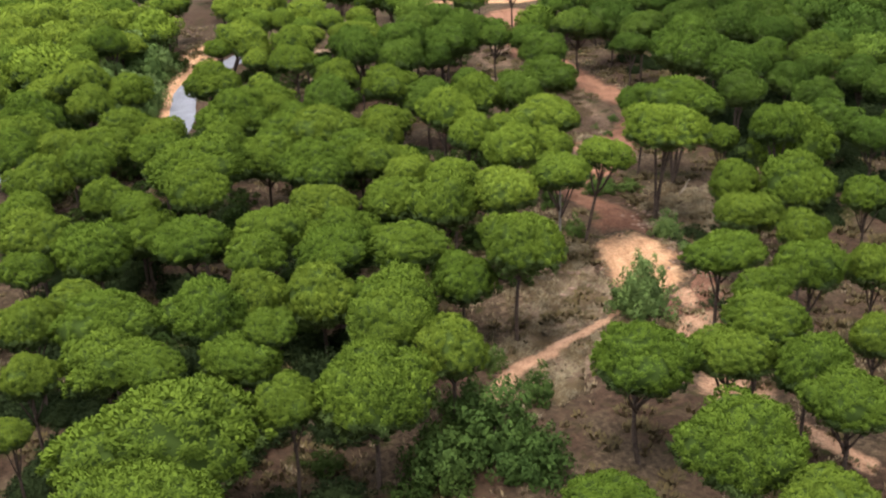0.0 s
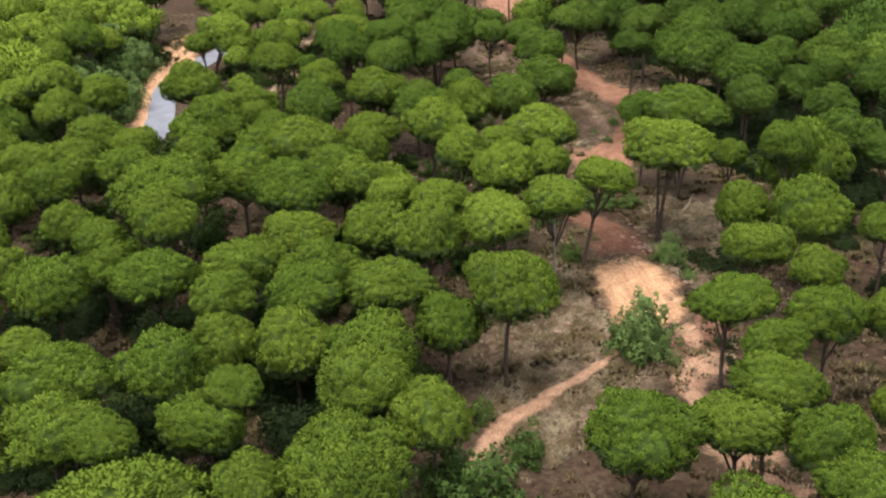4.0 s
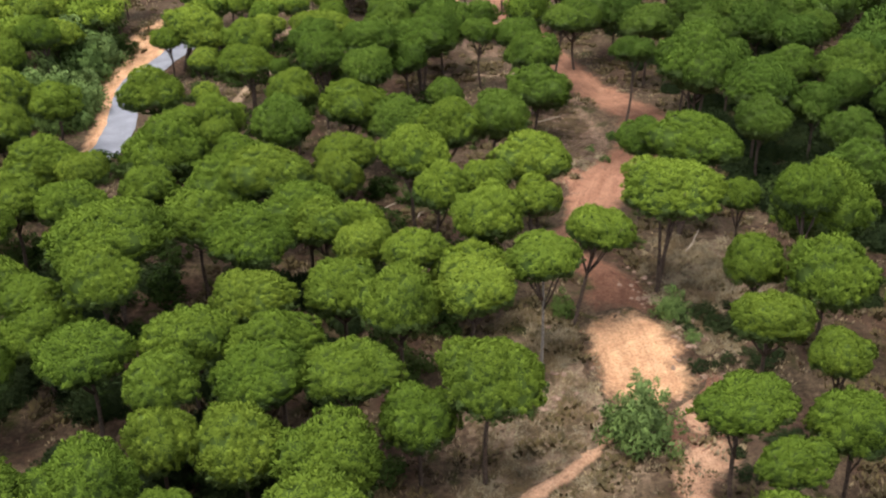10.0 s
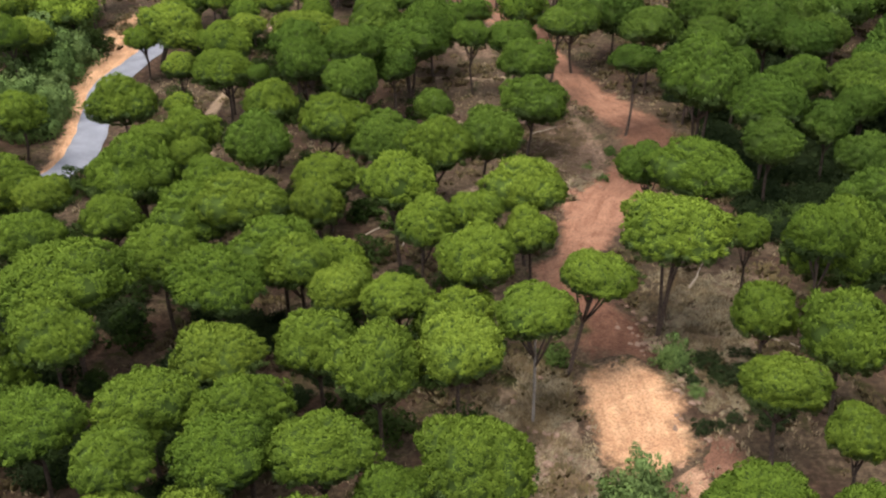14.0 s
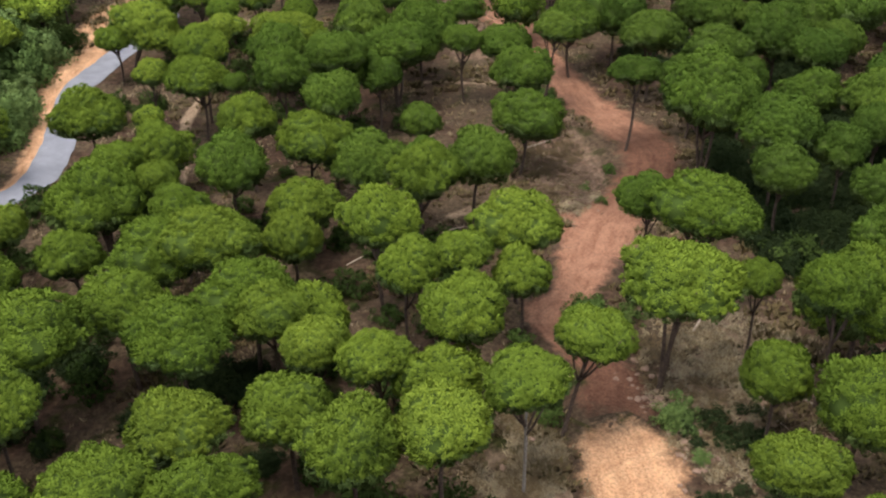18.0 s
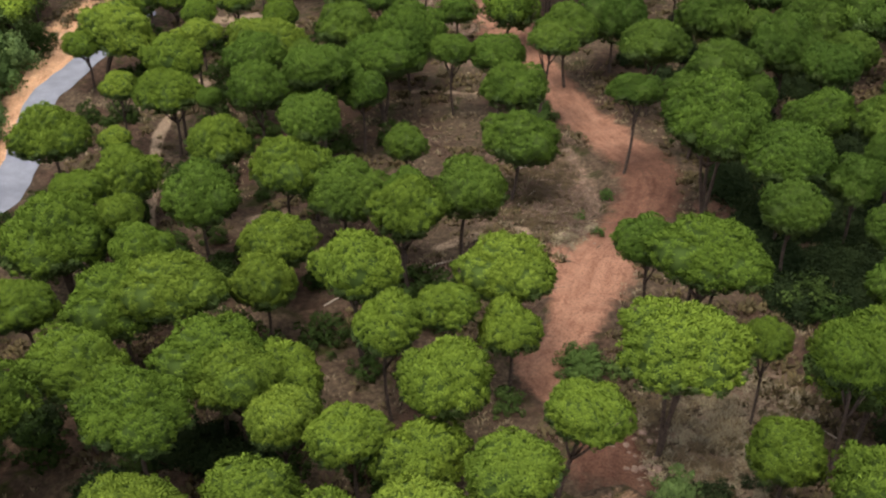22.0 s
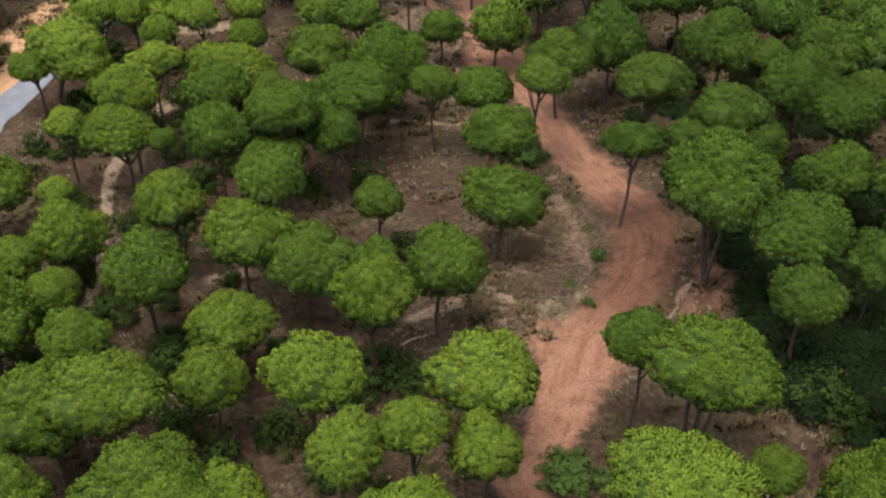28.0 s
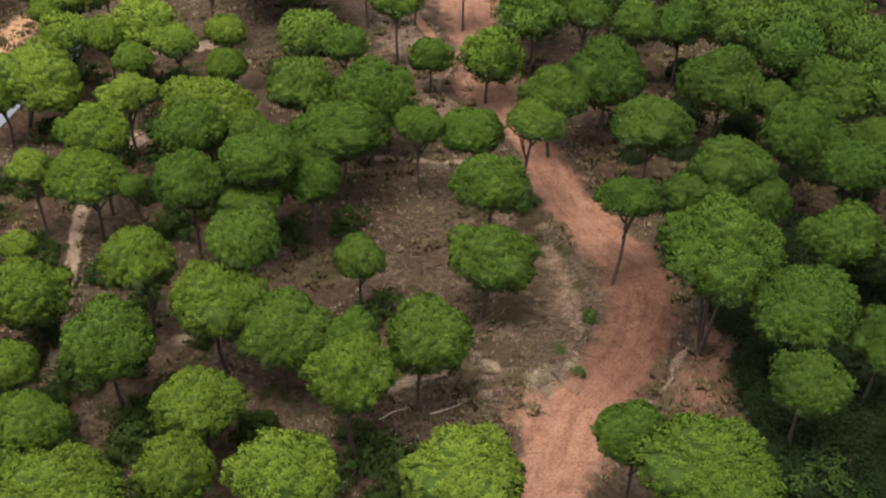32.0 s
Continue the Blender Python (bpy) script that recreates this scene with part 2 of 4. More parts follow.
def strip(name, line, mat, label, category, lift=0.03, rim=0.35, across=8, step=0.6, rough=0.25, fade=0.0):
    """A band over the ground along (x, y, width) points, with an uneven outline."""
    way = []
    for n in range(len(line) - 1):
        p0, p1, p2, p3 = line[max(n - 1, 0)], line[n], line[n + 1], line[min(n + 2, len(line) - 1)]
        steps = max(2, int(math.dist(p1[:2], p2[:2]) / step))
        for k in range(steps):
            t = k / steps
            way.append([0.5 * (2 * b + (c - a) * t + (2 * a - 5 * b + 4 * c - d) * t * t + (3 * b - a - 3 * c + d) * t ** 3) for a, b, c, d in zip(p0, p1, p2, p3)])
    way.append(list(line[-1]))
    pts, rims, lanes, kinds, faces, gone = [], [], [], [], [], 0.0
    for n, (x, y, w, *rest) in enumerate(way):
        q, p = way[min(n + 1, len(way) - 1)], way[max(n - 1, 0)]
        dx, dy = q[0] - p[0], q[1] - p[1]
        d = math.hypot(dx, dy) or 1
        gone += d / 2
        nx, ny = -dy / d, dx / d
        ends = min(1.0, 0.5 + min(n, len(way) - 1 - n) * step / max(w, 0.5))
        for k in range(across + 1):
            u = 2 * k / across - 1
            half = w * (0.5 + rim) * (1 + rough * noise.noise((x * 0.5, y * 0.5, 3.0 * (u > 0)))) * ends
            px, py = x + nx * u * half, y + ny * u * half
            pts.append((px, py, ground_z(px, py) + lift - 0.02 * abs(u)))
            lanes += [u * half * 1.5, gone * 0.22, 0.0]
            end = 1.0 - min(n, len(way) - 1 - n) * step / max(1.2, 0.7 * w)
            rims.append(max(0.0, (abs(u) * (0.5 + rim) - 0.5 + rim * 0.5) / (1.5 * rim), end) + fade)
            kinds.append(rest[0] if rest else 0.0)
    m = across + 1
    for n in range(len(way) - 1):
        faces += [(n * m + k, (n + 1) * m + k, (n + 1) * m + k + 1, n * m + k + 1) for k in range(across)]
    faces = [f[::-1] for f in faces]
    me = mesh_of(name, pts, faces, [mat])
    me.attributes.new("rim", "FLOAT", "POINT").data.foreach_set("value", rims)
    me.attributes.new("lane", "FLOAT_VECTOR", "POINT").data.foreach_set("vector", lanes)
    me.attributes.new("kind", "FLOAT", "POINT").data.foreach_set("value", kinds)
    return tagged(new(name, me), label, category, kind="structure")


# the dirt track through the wood, from the clearing to the far end
CLEARING = [(14.6, 69.6, 1.8), (15.2, 71.6, 3.4), (15.7, 74.0, 4.4), (15.4, 77.2, 4.4), (15.0, 80.0, 3.8), (14.8, 81.4, 3.2)]
strip("sandy_clearing", CLEARING, SAND, "sunlit yellow sand of a trodden clearing", "sand", lift=0.06)
# Fourth number: darker red earth; beside the clearing it paints a pine's shadow.
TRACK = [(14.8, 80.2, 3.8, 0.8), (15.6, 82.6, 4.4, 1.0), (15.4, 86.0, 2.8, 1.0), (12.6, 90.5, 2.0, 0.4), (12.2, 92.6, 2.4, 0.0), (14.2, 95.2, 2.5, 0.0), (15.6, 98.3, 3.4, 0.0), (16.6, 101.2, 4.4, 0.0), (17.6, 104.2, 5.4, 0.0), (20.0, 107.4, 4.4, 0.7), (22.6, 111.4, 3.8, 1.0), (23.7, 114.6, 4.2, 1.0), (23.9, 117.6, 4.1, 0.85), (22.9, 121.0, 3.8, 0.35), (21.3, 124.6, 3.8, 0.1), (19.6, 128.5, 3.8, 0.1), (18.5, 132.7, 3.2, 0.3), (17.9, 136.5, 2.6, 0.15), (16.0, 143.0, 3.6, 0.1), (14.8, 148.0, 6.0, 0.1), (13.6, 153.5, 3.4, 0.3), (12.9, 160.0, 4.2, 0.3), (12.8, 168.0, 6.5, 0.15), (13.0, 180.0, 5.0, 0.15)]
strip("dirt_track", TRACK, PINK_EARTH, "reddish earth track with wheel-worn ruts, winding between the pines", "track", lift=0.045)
PATH = [(14.4, 68.6, 1.01), (12.1, 67.1, 0.78), (9.9, 64.4, 0.94), (7.2, 62.2, 1.17), (4.8, 60.2, 1.48), (3.0, 57.0, 1.17), (1.5, 53.5, 0.62)]
strip("sandy_tongue", [(16.2, 73.6, 1.6), (17.4, 71.4, 1.7), (17.9, 69.0, 1.2), (18.2, 67.0, 0.8)], PATH_SAND, "trodden pinkish sand leading down from the clearing", "sand", lift=0.05, fade=0.14, rough=0.5)
strip("footpath", PATH, PATH_SAND, "narrow sandy footpath leading off the clearing", "path", fade=0.22, rough=0.6)
strip("red_bay", [(19.6, 74.0, 2.0), (18.9, 70.6, 3.4), (18.0, 67.2, 3.8), (17.6, 63.6, 2.4)], RED_EARTH, "trampled reddish earth beside the clearing", "earth", lift=0.035, fade=0.05)
strip("sandy_bay", [(20.2, 66.7, 1.2), (18.8, 65.7, 2.2), (17.2, 64.4, 2.5), (16.3, 62.2, 1.4), (17.3, 59.4, 1.7), (18.2, 56.4, 3.6), (18.6, 53.2, 2.0), (21.5, 50.0, 1.2), (23.5, 46.5, 1.0)], PATH_SAND, "trampled pinkish sand under the pines", "sand", lift=0.045, fade=0.1)
strip("side_path", [(-15.3, 139.2, 0.9), (-18.2, 135.0, 0.9), (-19.6, 127.1, 0.9), (-18.4, 119.4, 0.8), (-17.6, 113.6, 0.8), (-16.6, 106.4, 0.9)], TAN_EARTH, "thin pale footpath winding between pines", "path", lift=0.05)
strip("bare_slope", [(9.0, 139.0, 3.0), (8.6, 147.0, 5.5), (7.5, 153.0, 7.5), (6.5, 160.0, 8.0), (6.5, 168.0, 6.0)], PALE_EARTH, "bare pale slope with eroded ruts", "earth", lift=0.02, fade=0.35)
strip("pale_verge", [(15.4, 104.2, 2.2), (17.0, 108.6, 3.2), (18.4, 112.0, 2.4), (17.4, 118.0, 3.0), (16.2, 123.0, 2.6)], PALE_EARTH, "stony pale verge beside the track", "earth", lift=0.025, fade=0.38)
strip("slope_path", [(13.0, 150.0, 1.2), (10.1, 154.0, 1.0), (8.2, 159.0, 0.9), (6.9, 162.6, 0.9), (5.2, 168.0, 0.8)], PINK_EARTH, "thin pinkish footpath up the bare slope", "path", lift=0.05)
strip("sandy_spur", [(14.8, 108.0, 1.0), (11.5, 108.6, 1.2), (8.0, 107.9, 0.9), (5.0, 106.2, 0.7)], TAN_EARTH, "faint sandy path crossing to the track", "path", lift=0.03, fade=0.15)
strip("sandy_trace", [(17.0, 133.2, 1.0), (12.0, 133.6, 0.8), (7.0, 134.2, 0.8), (2.0, 134.6, 0.6)], TAN_EARTH, "faint sandy trace between the trunks", "path", lift=0.02, fade=0.3)

strip("dry_meadow", [(5.5, 56.5, 5.0), (8.0, 63.0, 8.0), (9.2, 69.0, 9.0), (9.8, 75.0, 8.0), (9.0, 80.0, 4.0)], DRY, "dry tan grass of a small clearing", "dry grass", lift=0.015, fade=0.12, across=14)
strip("dry_bank", [(21.5, 76.0, 5.0), (21.6, 81.0, 6.5), (23.6, 86.0, 9.0), (25.6, 90.5, 7.5), (26.5, 95.0, 4.0)], DRY, "dry tan grass on the bank beside the track", "dry grass", lift=0.012, fade=0.22, across=14)
strip("dry_glade", [(11.5, 104.0, 6.0), (13.5, 110.0, 7.0), (14.5, 117.0, 7.5), (14.5, 124.0, 7.0), (13.5, 129.0, 4.0)], PALE_EARTH, "stony pale ground with dry grass beside the track", "earth", lift=0.012, fade=0.12, across=14)
strip("sandy_scar", [(-18.2, 135.2, 1.0), (-17.0, 137.4, 1.9), (-15.8, 140.4, 0.9)], TAN_EARTH, "small bare pale patch between the pines", "earth", lift=0.03)
strip("pale_lane", [(-22.0, 154.2, 1.2), (-17.0, 155.0, 1.9), (-12.0, 156.6, 1.3)], TAN_EARTH, "short pale lane between far pines", "path", lift=0.03)
strip("bare_patch", [(-10.0, 110.9, 0.9), (-7.8, 111.5, 1.5), (-5.6, 112.0, 0.7)], TAN_EARTH, "bare pale patch under the pines", "earth", lift=0.03, fade=0.15)
strip("red_bank", [(23.4, 101.0, 2.4), (25.6, 105.0, 3.6), (27.6, 109.4, 3.6), (28.6, 114.0, 2.4)], RED_EARTH, "dark reddish earth on the bank beside the track", "earth", lift=0.014, fade=0.28)

strip("sandy_shelf", [(14.6, 130.2, 0.8), (15.8, 129.6, 1.4), (16.9, 128.4, 0.8)], TAN_EARTH, "pale bare shelf of earth beside the track", "earth", lift=0.03)

# the paved road
strip("road_verge", [(-52.7, 98.0, 3.1), (-45.2, 103.0, 3.7), (-36.7, 108.0, 3.4), (-31.8, 113.0, 2.7), (-31.8, 120.0, 2.6), (-32.9, 128.0, 2.9), (-34.4, 136.0, 3.6), (-34.2, 144.0, 4.6), (-35.0, 151.0, 4.6), (-35.4, 156.0, 3.3), (-34.2, 160.5, 2.9), (-32.0, 164.0, 1.8)], SAND, "wide sandy verge along the road", "verge", lift=0.03, across=12)
ROAD = [(-52.3, 98.0, 3.0), (-44.8, 103.0, 3.0), (-36.3, 108.5, 3.0), (-31.0, 113.0, 3.0), (-30.6, 120.0, 3.0), (-31.8, 127.5, 3.0), (-32.7, 134.0, 3.0), (-32.0, 138.6, 3.0), (-31.0, 143.4, 3.0), (-29.7, 148.2, 3.0), (-28.2, 153.0, 3.0), (-27.6, 158.0, 2.8)]
strip("road", ROAD, ASPHALT, "narrow grey asphalt road curving through pines", "road", lift=0.07, rim=0.02, rough=0.06)
strip("worn_trace", [(21.3, 103.9, 0.5), (23.4, 106.4, 0.7), (25.2, 109.2, 0.6), (26.8, 111.4, 0.4)], PALE_EARTH, "pale worn trace along the track's edge", "path", lift=0.02, fade=0.2)
strip("far_lane", [(-4.0, 188.0, 2.2), (4.0, 187.2, 2.6), (14.0, 187.0, 2.6), (26.0, 187.6, 2.4)], SAND, "pale sandy lane at the far end of the track", "path", lift=0.05)


# ---- pines ----
def dome_mesh(seed, domes, clumps, tufts, clump=0.10, blade=0.055, under=0.08, wave=0.07, mats=None, fine=4):
    """An umbrella crown of radius 1 and height 1 over its rim: a few domes grown together, covered all over with small dense clumps of
    needle tufts that stand out of an inner shell, with an uneven rim and sparser sprays below it."""
    rnd = random.Random(seed)
    lobes = [(Vector((rnd.uniform(-0.08, 0.08), rnd.uniform(-0.08, 0.08), 0)), 0.80, rnd.uniform(0.72, 0.80))]
    turn = rnd.uniform(0, 6.28)
    for k in range(domes):
        a = turn + math.tau * k / max(domes, 1) + rnd.uniform(-0.4, 0.4)
        r = rnd.uniform(0.30, 0.52)
        off = rnd.uniform(0.84, 1.0) - r
        lobes.append((Vector((off * math.cos(a), off * math.sin(a), rnd.uniform(0.0, 0.42) * (1 - 0.4 * off))), r, r * rnd.uniform(0.95, 1.25)))
    for k in range(2):
        a, off, r = rnd.uniform(0, 6.28), rnd.uniform(0.05, 0.35), rnd.uniform(0.36, 0.5)
        lobes.append((Vector((off * math.cos(a), off * math.sin(a), 0.97 - 0.95 * r - 0.25 * off)), r, 0.95 * r))
    droop = [rnd.uniform(0, 6.28) for _ in range(3)]

    def shell(v):
        """The shell's point in the direction v from the middle of the rim's plane."""
        far = 0.0
        for c, r, up in lobes:
            d, o = Vector((v.x / r, v.y / r, v.z / up)), Vector((c.x / r, c.y / r, c.z / up))
            dd, do = d.dot(d), d.dot(o)
            root = do * do - dd * (o.dot(o) - 1)
            if root > 0:
                far = max(far, (do + math.sqrt(root)) / dd)
        far *= 1 + wave * noise.noise(v * 1.6 + Vector((0, 0, 2.7 * seed))) + 0.5 * wave * noise.noise(v * 4.0 + Vector((seed, 0, 0)))
        p = v * far
        if v.z < 0:
            p.z *= under
        a = math.atan2(v.y, v.x)
        rim = 0.07 * math.sin(2 * a + droop[0]) + 0.06 * math.sin(3 * a + droop[1]) + 0.05 * math.sin(7 * a + droop[2])
        p.z += rim * math.hypot(p.x, p.y) * max(0.0, 1 - 1.2 * abs(v.z))
        return p

    def facing(v):
        side = v.orthogonal().normalized()
        other = v.cross(side)
        out = (shell((v + 0.06 * side).normalized()) - shell((v - 0.06 * side).normalized())).cross(shell((v + 0.06 * other).normalized()) - shell((v - 0.06 * other).normalized()))
        if out.length < 1e-6:
            return v
        out.normalize()
        return out if out.dot(v) > 0 else -out

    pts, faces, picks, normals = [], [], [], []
    # Inner shell, coloured dark to paint the shade in gaps between clumps.
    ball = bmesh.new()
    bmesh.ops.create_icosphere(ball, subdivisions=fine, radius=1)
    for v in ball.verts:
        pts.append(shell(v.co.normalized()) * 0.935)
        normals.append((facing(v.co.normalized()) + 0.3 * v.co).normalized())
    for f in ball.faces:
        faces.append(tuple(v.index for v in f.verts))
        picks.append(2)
    ball.free()
    skirt = clumps // 7  # sparse greyer sprays that hang under the rim
    for k in range(clumps + skirt):
        z = 1 - 1.42 * (k + 0.5) / clumps if k < clumps else rnd.uniform(-0.3, -0.1)
        a = k * 2.39996 + rnd.uniform(-0.12, 0.12)
        flat = math.sqrt(max(0.0, 1 - z * z))
        v = (Vector((flat * math.cos(a), flat * math.sin(a), z)) + Vector((rnd.gauss(0, 0.03), rnd.gauss(0, 0.03), rnd.gauss(0, 0.03)))).normalized()
        if (v.z < -0.15 and k < clumps and rnd.random() < 0.45) or noise.noise(v * 5.0 + Vector((0, seed, 0))) < -0.42:
            continue
        heart, out = shell(v), facing(v)
        if v.z < 0.0:
            heart += Vector((v.x, v.y, 0)) * rnd.uniform(-0.20, 0.03) - Vector((0, 0, rnd.uniform(-0.02, 0.10)))
        if k >= clumps:
            heart *= rnd.uniform(0.45, 0.92)
            heart.z -= rnd.uniform(0.06, 0.36) * (1.25 - math.hypot(heart.x, heart.y))
        big = clump * rnd.uniform(0.65, 1.35)
        # Low tufts take greyer needles, darker too as a crown's shaded lower side.
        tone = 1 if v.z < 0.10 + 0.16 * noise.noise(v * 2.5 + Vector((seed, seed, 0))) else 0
        heart += out * big * rnd.uniform(-0.8, 0.8)
        if -0.2 < v.z < 0.45 and rnd.random() < 0.30:  # loose sprays that break the outline
            heart += out * big * rnd.uniform(0.3, 1.3)
            big *= 0.75
        side = out.orthogonal().normalized()
        other = out.cross(side)
        for j in range(tufts):
            lift = 1 - 0.95 * (j + 0.5) / tufts
            b = j * 2.39996 + k
            ring = math.sqrt(max(0.0, 1 - lift * lift))
            way = ring * (math.cos(b) * side + math.sin(b) * other) + lift * out
            p = heart + way * big * rnd.uniform(0.85, 1.10)
            soft = (way + 0.7 * out + Vector((0, 0, 0.12))).normalized()
            e1 = soft.orthogonal().normalized()
            e2 = soft.cross(e1)
            spin, base = rnd.uniform(0, 6.28), len(pts)
            pts.append(p - soft * 0.03)
            normals.append(soft)
            for m in range(3):
                c, rise, long = spin + m * 2.0944 + rnd.uniform(-0.3, 0.3), rnd.uniform(0.15, 0.9), blade * rnd.uniform(0.6, 1.6)
                for dc in (-0.38, 0.38):
                    pts.append(p + long * (math.cos(c + dc) * e1 + math.sin(c + dc) * e2 + rise * soft))
                    normals.append((soft + 0.3 * (math.cos(c) * e1 + math.sin(c) * e2)).normalized())
                faces.append((base, base + 1 + 2 * m, base + 2 + 2 * m))
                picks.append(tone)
    return mesh_of("crown", pts, faces, mats or [NEEDLES, GREY_SHADED, GAP_SHADE], picks, normals)


def wood_meshes(seed):
    """A trunk with a bend, one metre high and thick for its width, and the limbs that fan out under the crown."""
    rnd = random.Random(seed * 7 + 1)
    low, high, radius = 6.3, 9.0, 3.0
    bend = Vector((rnd.uniform(-0.4, 0.4), rnd.uniform(-0.4, 0.4), 0))
    fork = low - 1.3
    trunk = [Vector((0, 0, -0.25)) + bend * math.sin(t * 3.0) * 0.7 + Vector((0, 0, (fork + 1.3) * t)) for t in (0, 0.04, 0.2, 0.4, 0.6, 0.8, 1.0)]
    woods = [mesh_of("trunk", *tube(trunk, [0.21, 0.155, 0.14, 0.13, 0.12, 0.10, 0.07], 8), [BARK])]
    for k in range(6):
        a = k * 1.0472 + rnd.uniform(-0.4, 0.4)
        start = trunk[3].lerp(trunk[6], rnd.uniform(0.2, 0.85))
        reach = rnd.uniform(0.5, 0.78)
        tip = Vector((math.cos(a) * radius * reach, math.sin(a) * radius * reach, low + (high - low) * rnd.uniform(0.22, 0.40)))
        mid = start.lerp(tip, 0.5) + Vector((0, 0, -0.22))
        woods.append(mesh_of("limb", *tube([start, start.lerp(mid, 0.5) + Vector((0, 0, -0.10)), mid, tip], [0.10, 0.085, 0.07, 0.03], 5), [BARK]))
    return woods


# crowns of one dome, of several, and broad ones of many: seed, domes
ROUND, LOBED, BROAD = (0, 1, 2, 3), (4, 5, 6, 7), (8, 9, 10)
DOMES = (3, 4, 4, 5, 5, 6, 6, 7, 7, 8, 9)
CROWNS = [dome_mesh(n + 1, d, 660 if n < 8 else 860, 9, 0.058 if n < 8 else 0.048, 0.040 if n < 8 else 0.033) for n, d in enumerate(DOMES)]
FAR_CROWNS = [dome_mesh(n + 1, d, 210, 8, 0.125, 0.085, fine=3) for n, d in enumerate(DOMES)]
WOODS = [wood_meshes(n + 1) for n in range(8)]


def pine(x, y, height, width, thick, deep=1.0, lean=(0.0, 0.0)):
    """A stone pine rooted at (x, y): its height, its crown's width and thickness, its depth for its width, and how far the crown hangs over to x and y, in metres."""
    PLANTED.append((x, y))
    rnd = random.Random(int(x * 971 + y * 377))
    shape = rnd.choice(BROAD) if width > 6.2 else rnd.choice(LOBED + ROUND[2:]) if width > 4.6 else rnd.choice(ROUND + LOBED[:2])
    size = "tall" if height > 9.2 else "young" if height < 7.0 else "slender" if width < 4.4 else "mature"
    form = "broad flat-topped umbrella crown" if width > 6.2 else "dense rounded crown" if thick > 0.48 * width else "small domed crown" if width < 4.2 else "umbrella-shaped crown"
    thing = tagged(new("stone_pine"), f"{size} stone pine with {form} of green needles", "pine tree", "pines of the wood")
    tall = height - 0.6 * thick
    tilt = Vector((0, 0, 1)).rotation_difference(Vector((lean[0], lean[1], tall)).normalized()).to_matrix().to_4x4()
    thing.matrix_basis = Matrix.Translation((x, y, ground_z(x, y))) @ tilt
    spin = pose(0, 0, 0, 0, 0, rnd.uniform(0, 360))
    wide = min(1.05, 0.35 + 0.65 * width / 5.6)
    stretch = Matrix.Diagonal((wide, wide, (height - thick) / 6.3, 1)) @ spin
    woods = rnd.choice(WOODS)
    trunk = part("trunk", woods[0], thing)
    trunk.matrix_basis = stretch
    if math.hypot(x - PALE_TREE[0], y - PALE_TREE[1]) < 0.5:
        trunk.matrix_basis = Matrix.Diagonal((0.72, 0.72, 1, 1)) @ stretch
        trunk.material_slots[0].link = "OBJECT"
        trunk.material_slots[0].material = PALE_BARK
        tagged(trunk, "bleached pale grey trunk")
    if width > 8.0:  # a broad crown stands on several stems
        for k, bent in enumerate((5.0, -6.0)):
            part("trunk", WOODS[(len(PLANTED) + k) % 8][0], thing).matrix_basis = pose(0, 0, 0, 3.0 - 5.0 * k, bent) @ stretch
    for limb in woods[1:]:
        part("limb", limb, thing).matrix_basis = Matrix.Diagonal((width / 6.0, deep * width / 6.0, (height - thick) / 6.3, 1)) @ spin
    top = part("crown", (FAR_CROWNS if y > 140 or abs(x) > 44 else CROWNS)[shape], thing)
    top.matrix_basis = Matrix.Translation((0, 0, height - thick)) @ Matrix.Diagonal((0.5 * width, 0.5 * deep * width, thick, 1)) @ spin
    # Tone by position puts sun patches and cloud shade into the needles' colour.
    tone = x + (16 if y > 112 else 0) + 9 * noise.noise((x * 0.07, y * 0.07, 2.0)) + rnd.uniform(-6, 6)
    needles = SUNNY_NEEDLES if tone < 13 or (width > 6.2 and y < 104 and x < 30) else NEEDLES if tone < 21 or y < 92 or (x < 24 and y < 112) else DEEP_SHADED_NEEDLES if x > 19 else NEEDLES
    if width > 6.2 and needles is DEEP_SHADED_NEEDLES and y < 116:
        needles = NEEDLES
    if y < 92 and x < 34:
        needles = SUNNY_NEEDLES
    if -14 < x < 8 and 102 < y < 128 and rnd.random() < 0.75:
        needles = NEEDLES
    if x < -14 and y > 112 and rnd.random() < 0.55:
        needles = SUNPATCH_NEEDLES
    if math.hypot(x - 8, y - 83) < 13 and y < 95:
        needles = SUNPATCH_NEEDLES
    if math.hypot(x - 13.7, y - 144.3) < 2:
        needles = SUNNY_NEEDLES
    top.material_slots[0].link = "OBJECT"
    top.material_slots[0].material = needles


PLANTED = []
PALE_TREE = (9.2, 75.4)
pine(16.3, 36.5, 7.9, 4.7, 1.7, 0.70)
pine(6.8, 37.0, 7.8, 4.5, 1.6, 0.70)
pine(-13.9, 38.4, 8.7, 8.8, 3.1, 0.70)
pine(13.8, 41.2, 8.6, 7.6, 2.9, 0.70)
pine(-14.4, 43.9, 9.4, 11.4, 4.2, 0.70)
pine(19.8, 44.1, 8.1, 5.4, 1.9, 0.73)
pine(-22.4, 45.0, 7.0, 2.4, 1.1, 0.84)
pine(-8.5, 46.7, 8.0, 3.7, 1.9, 0.98)
pine(-4.1, 47.6, 9.0, 6.6, 3.4, 0.98)
pine(19.4, 47.9, 8.3, 4.5, 2.4, 0.96)
pine(10.6, 49.0, 8.8, 6.4, 2.5, 0.90)
pine(15.4, 49.7, 8.0, 5.3, 1.9, 0.71)
pine(23.6, 50.0, 8.0, 3.3, 1.8, 0.98)
pine(-23.2, 50.1, 7.9, 3.5, 1.8, 0.98)
pine(-16.4, 50.2, 7.8, 4.5, 1.6, 0.71)
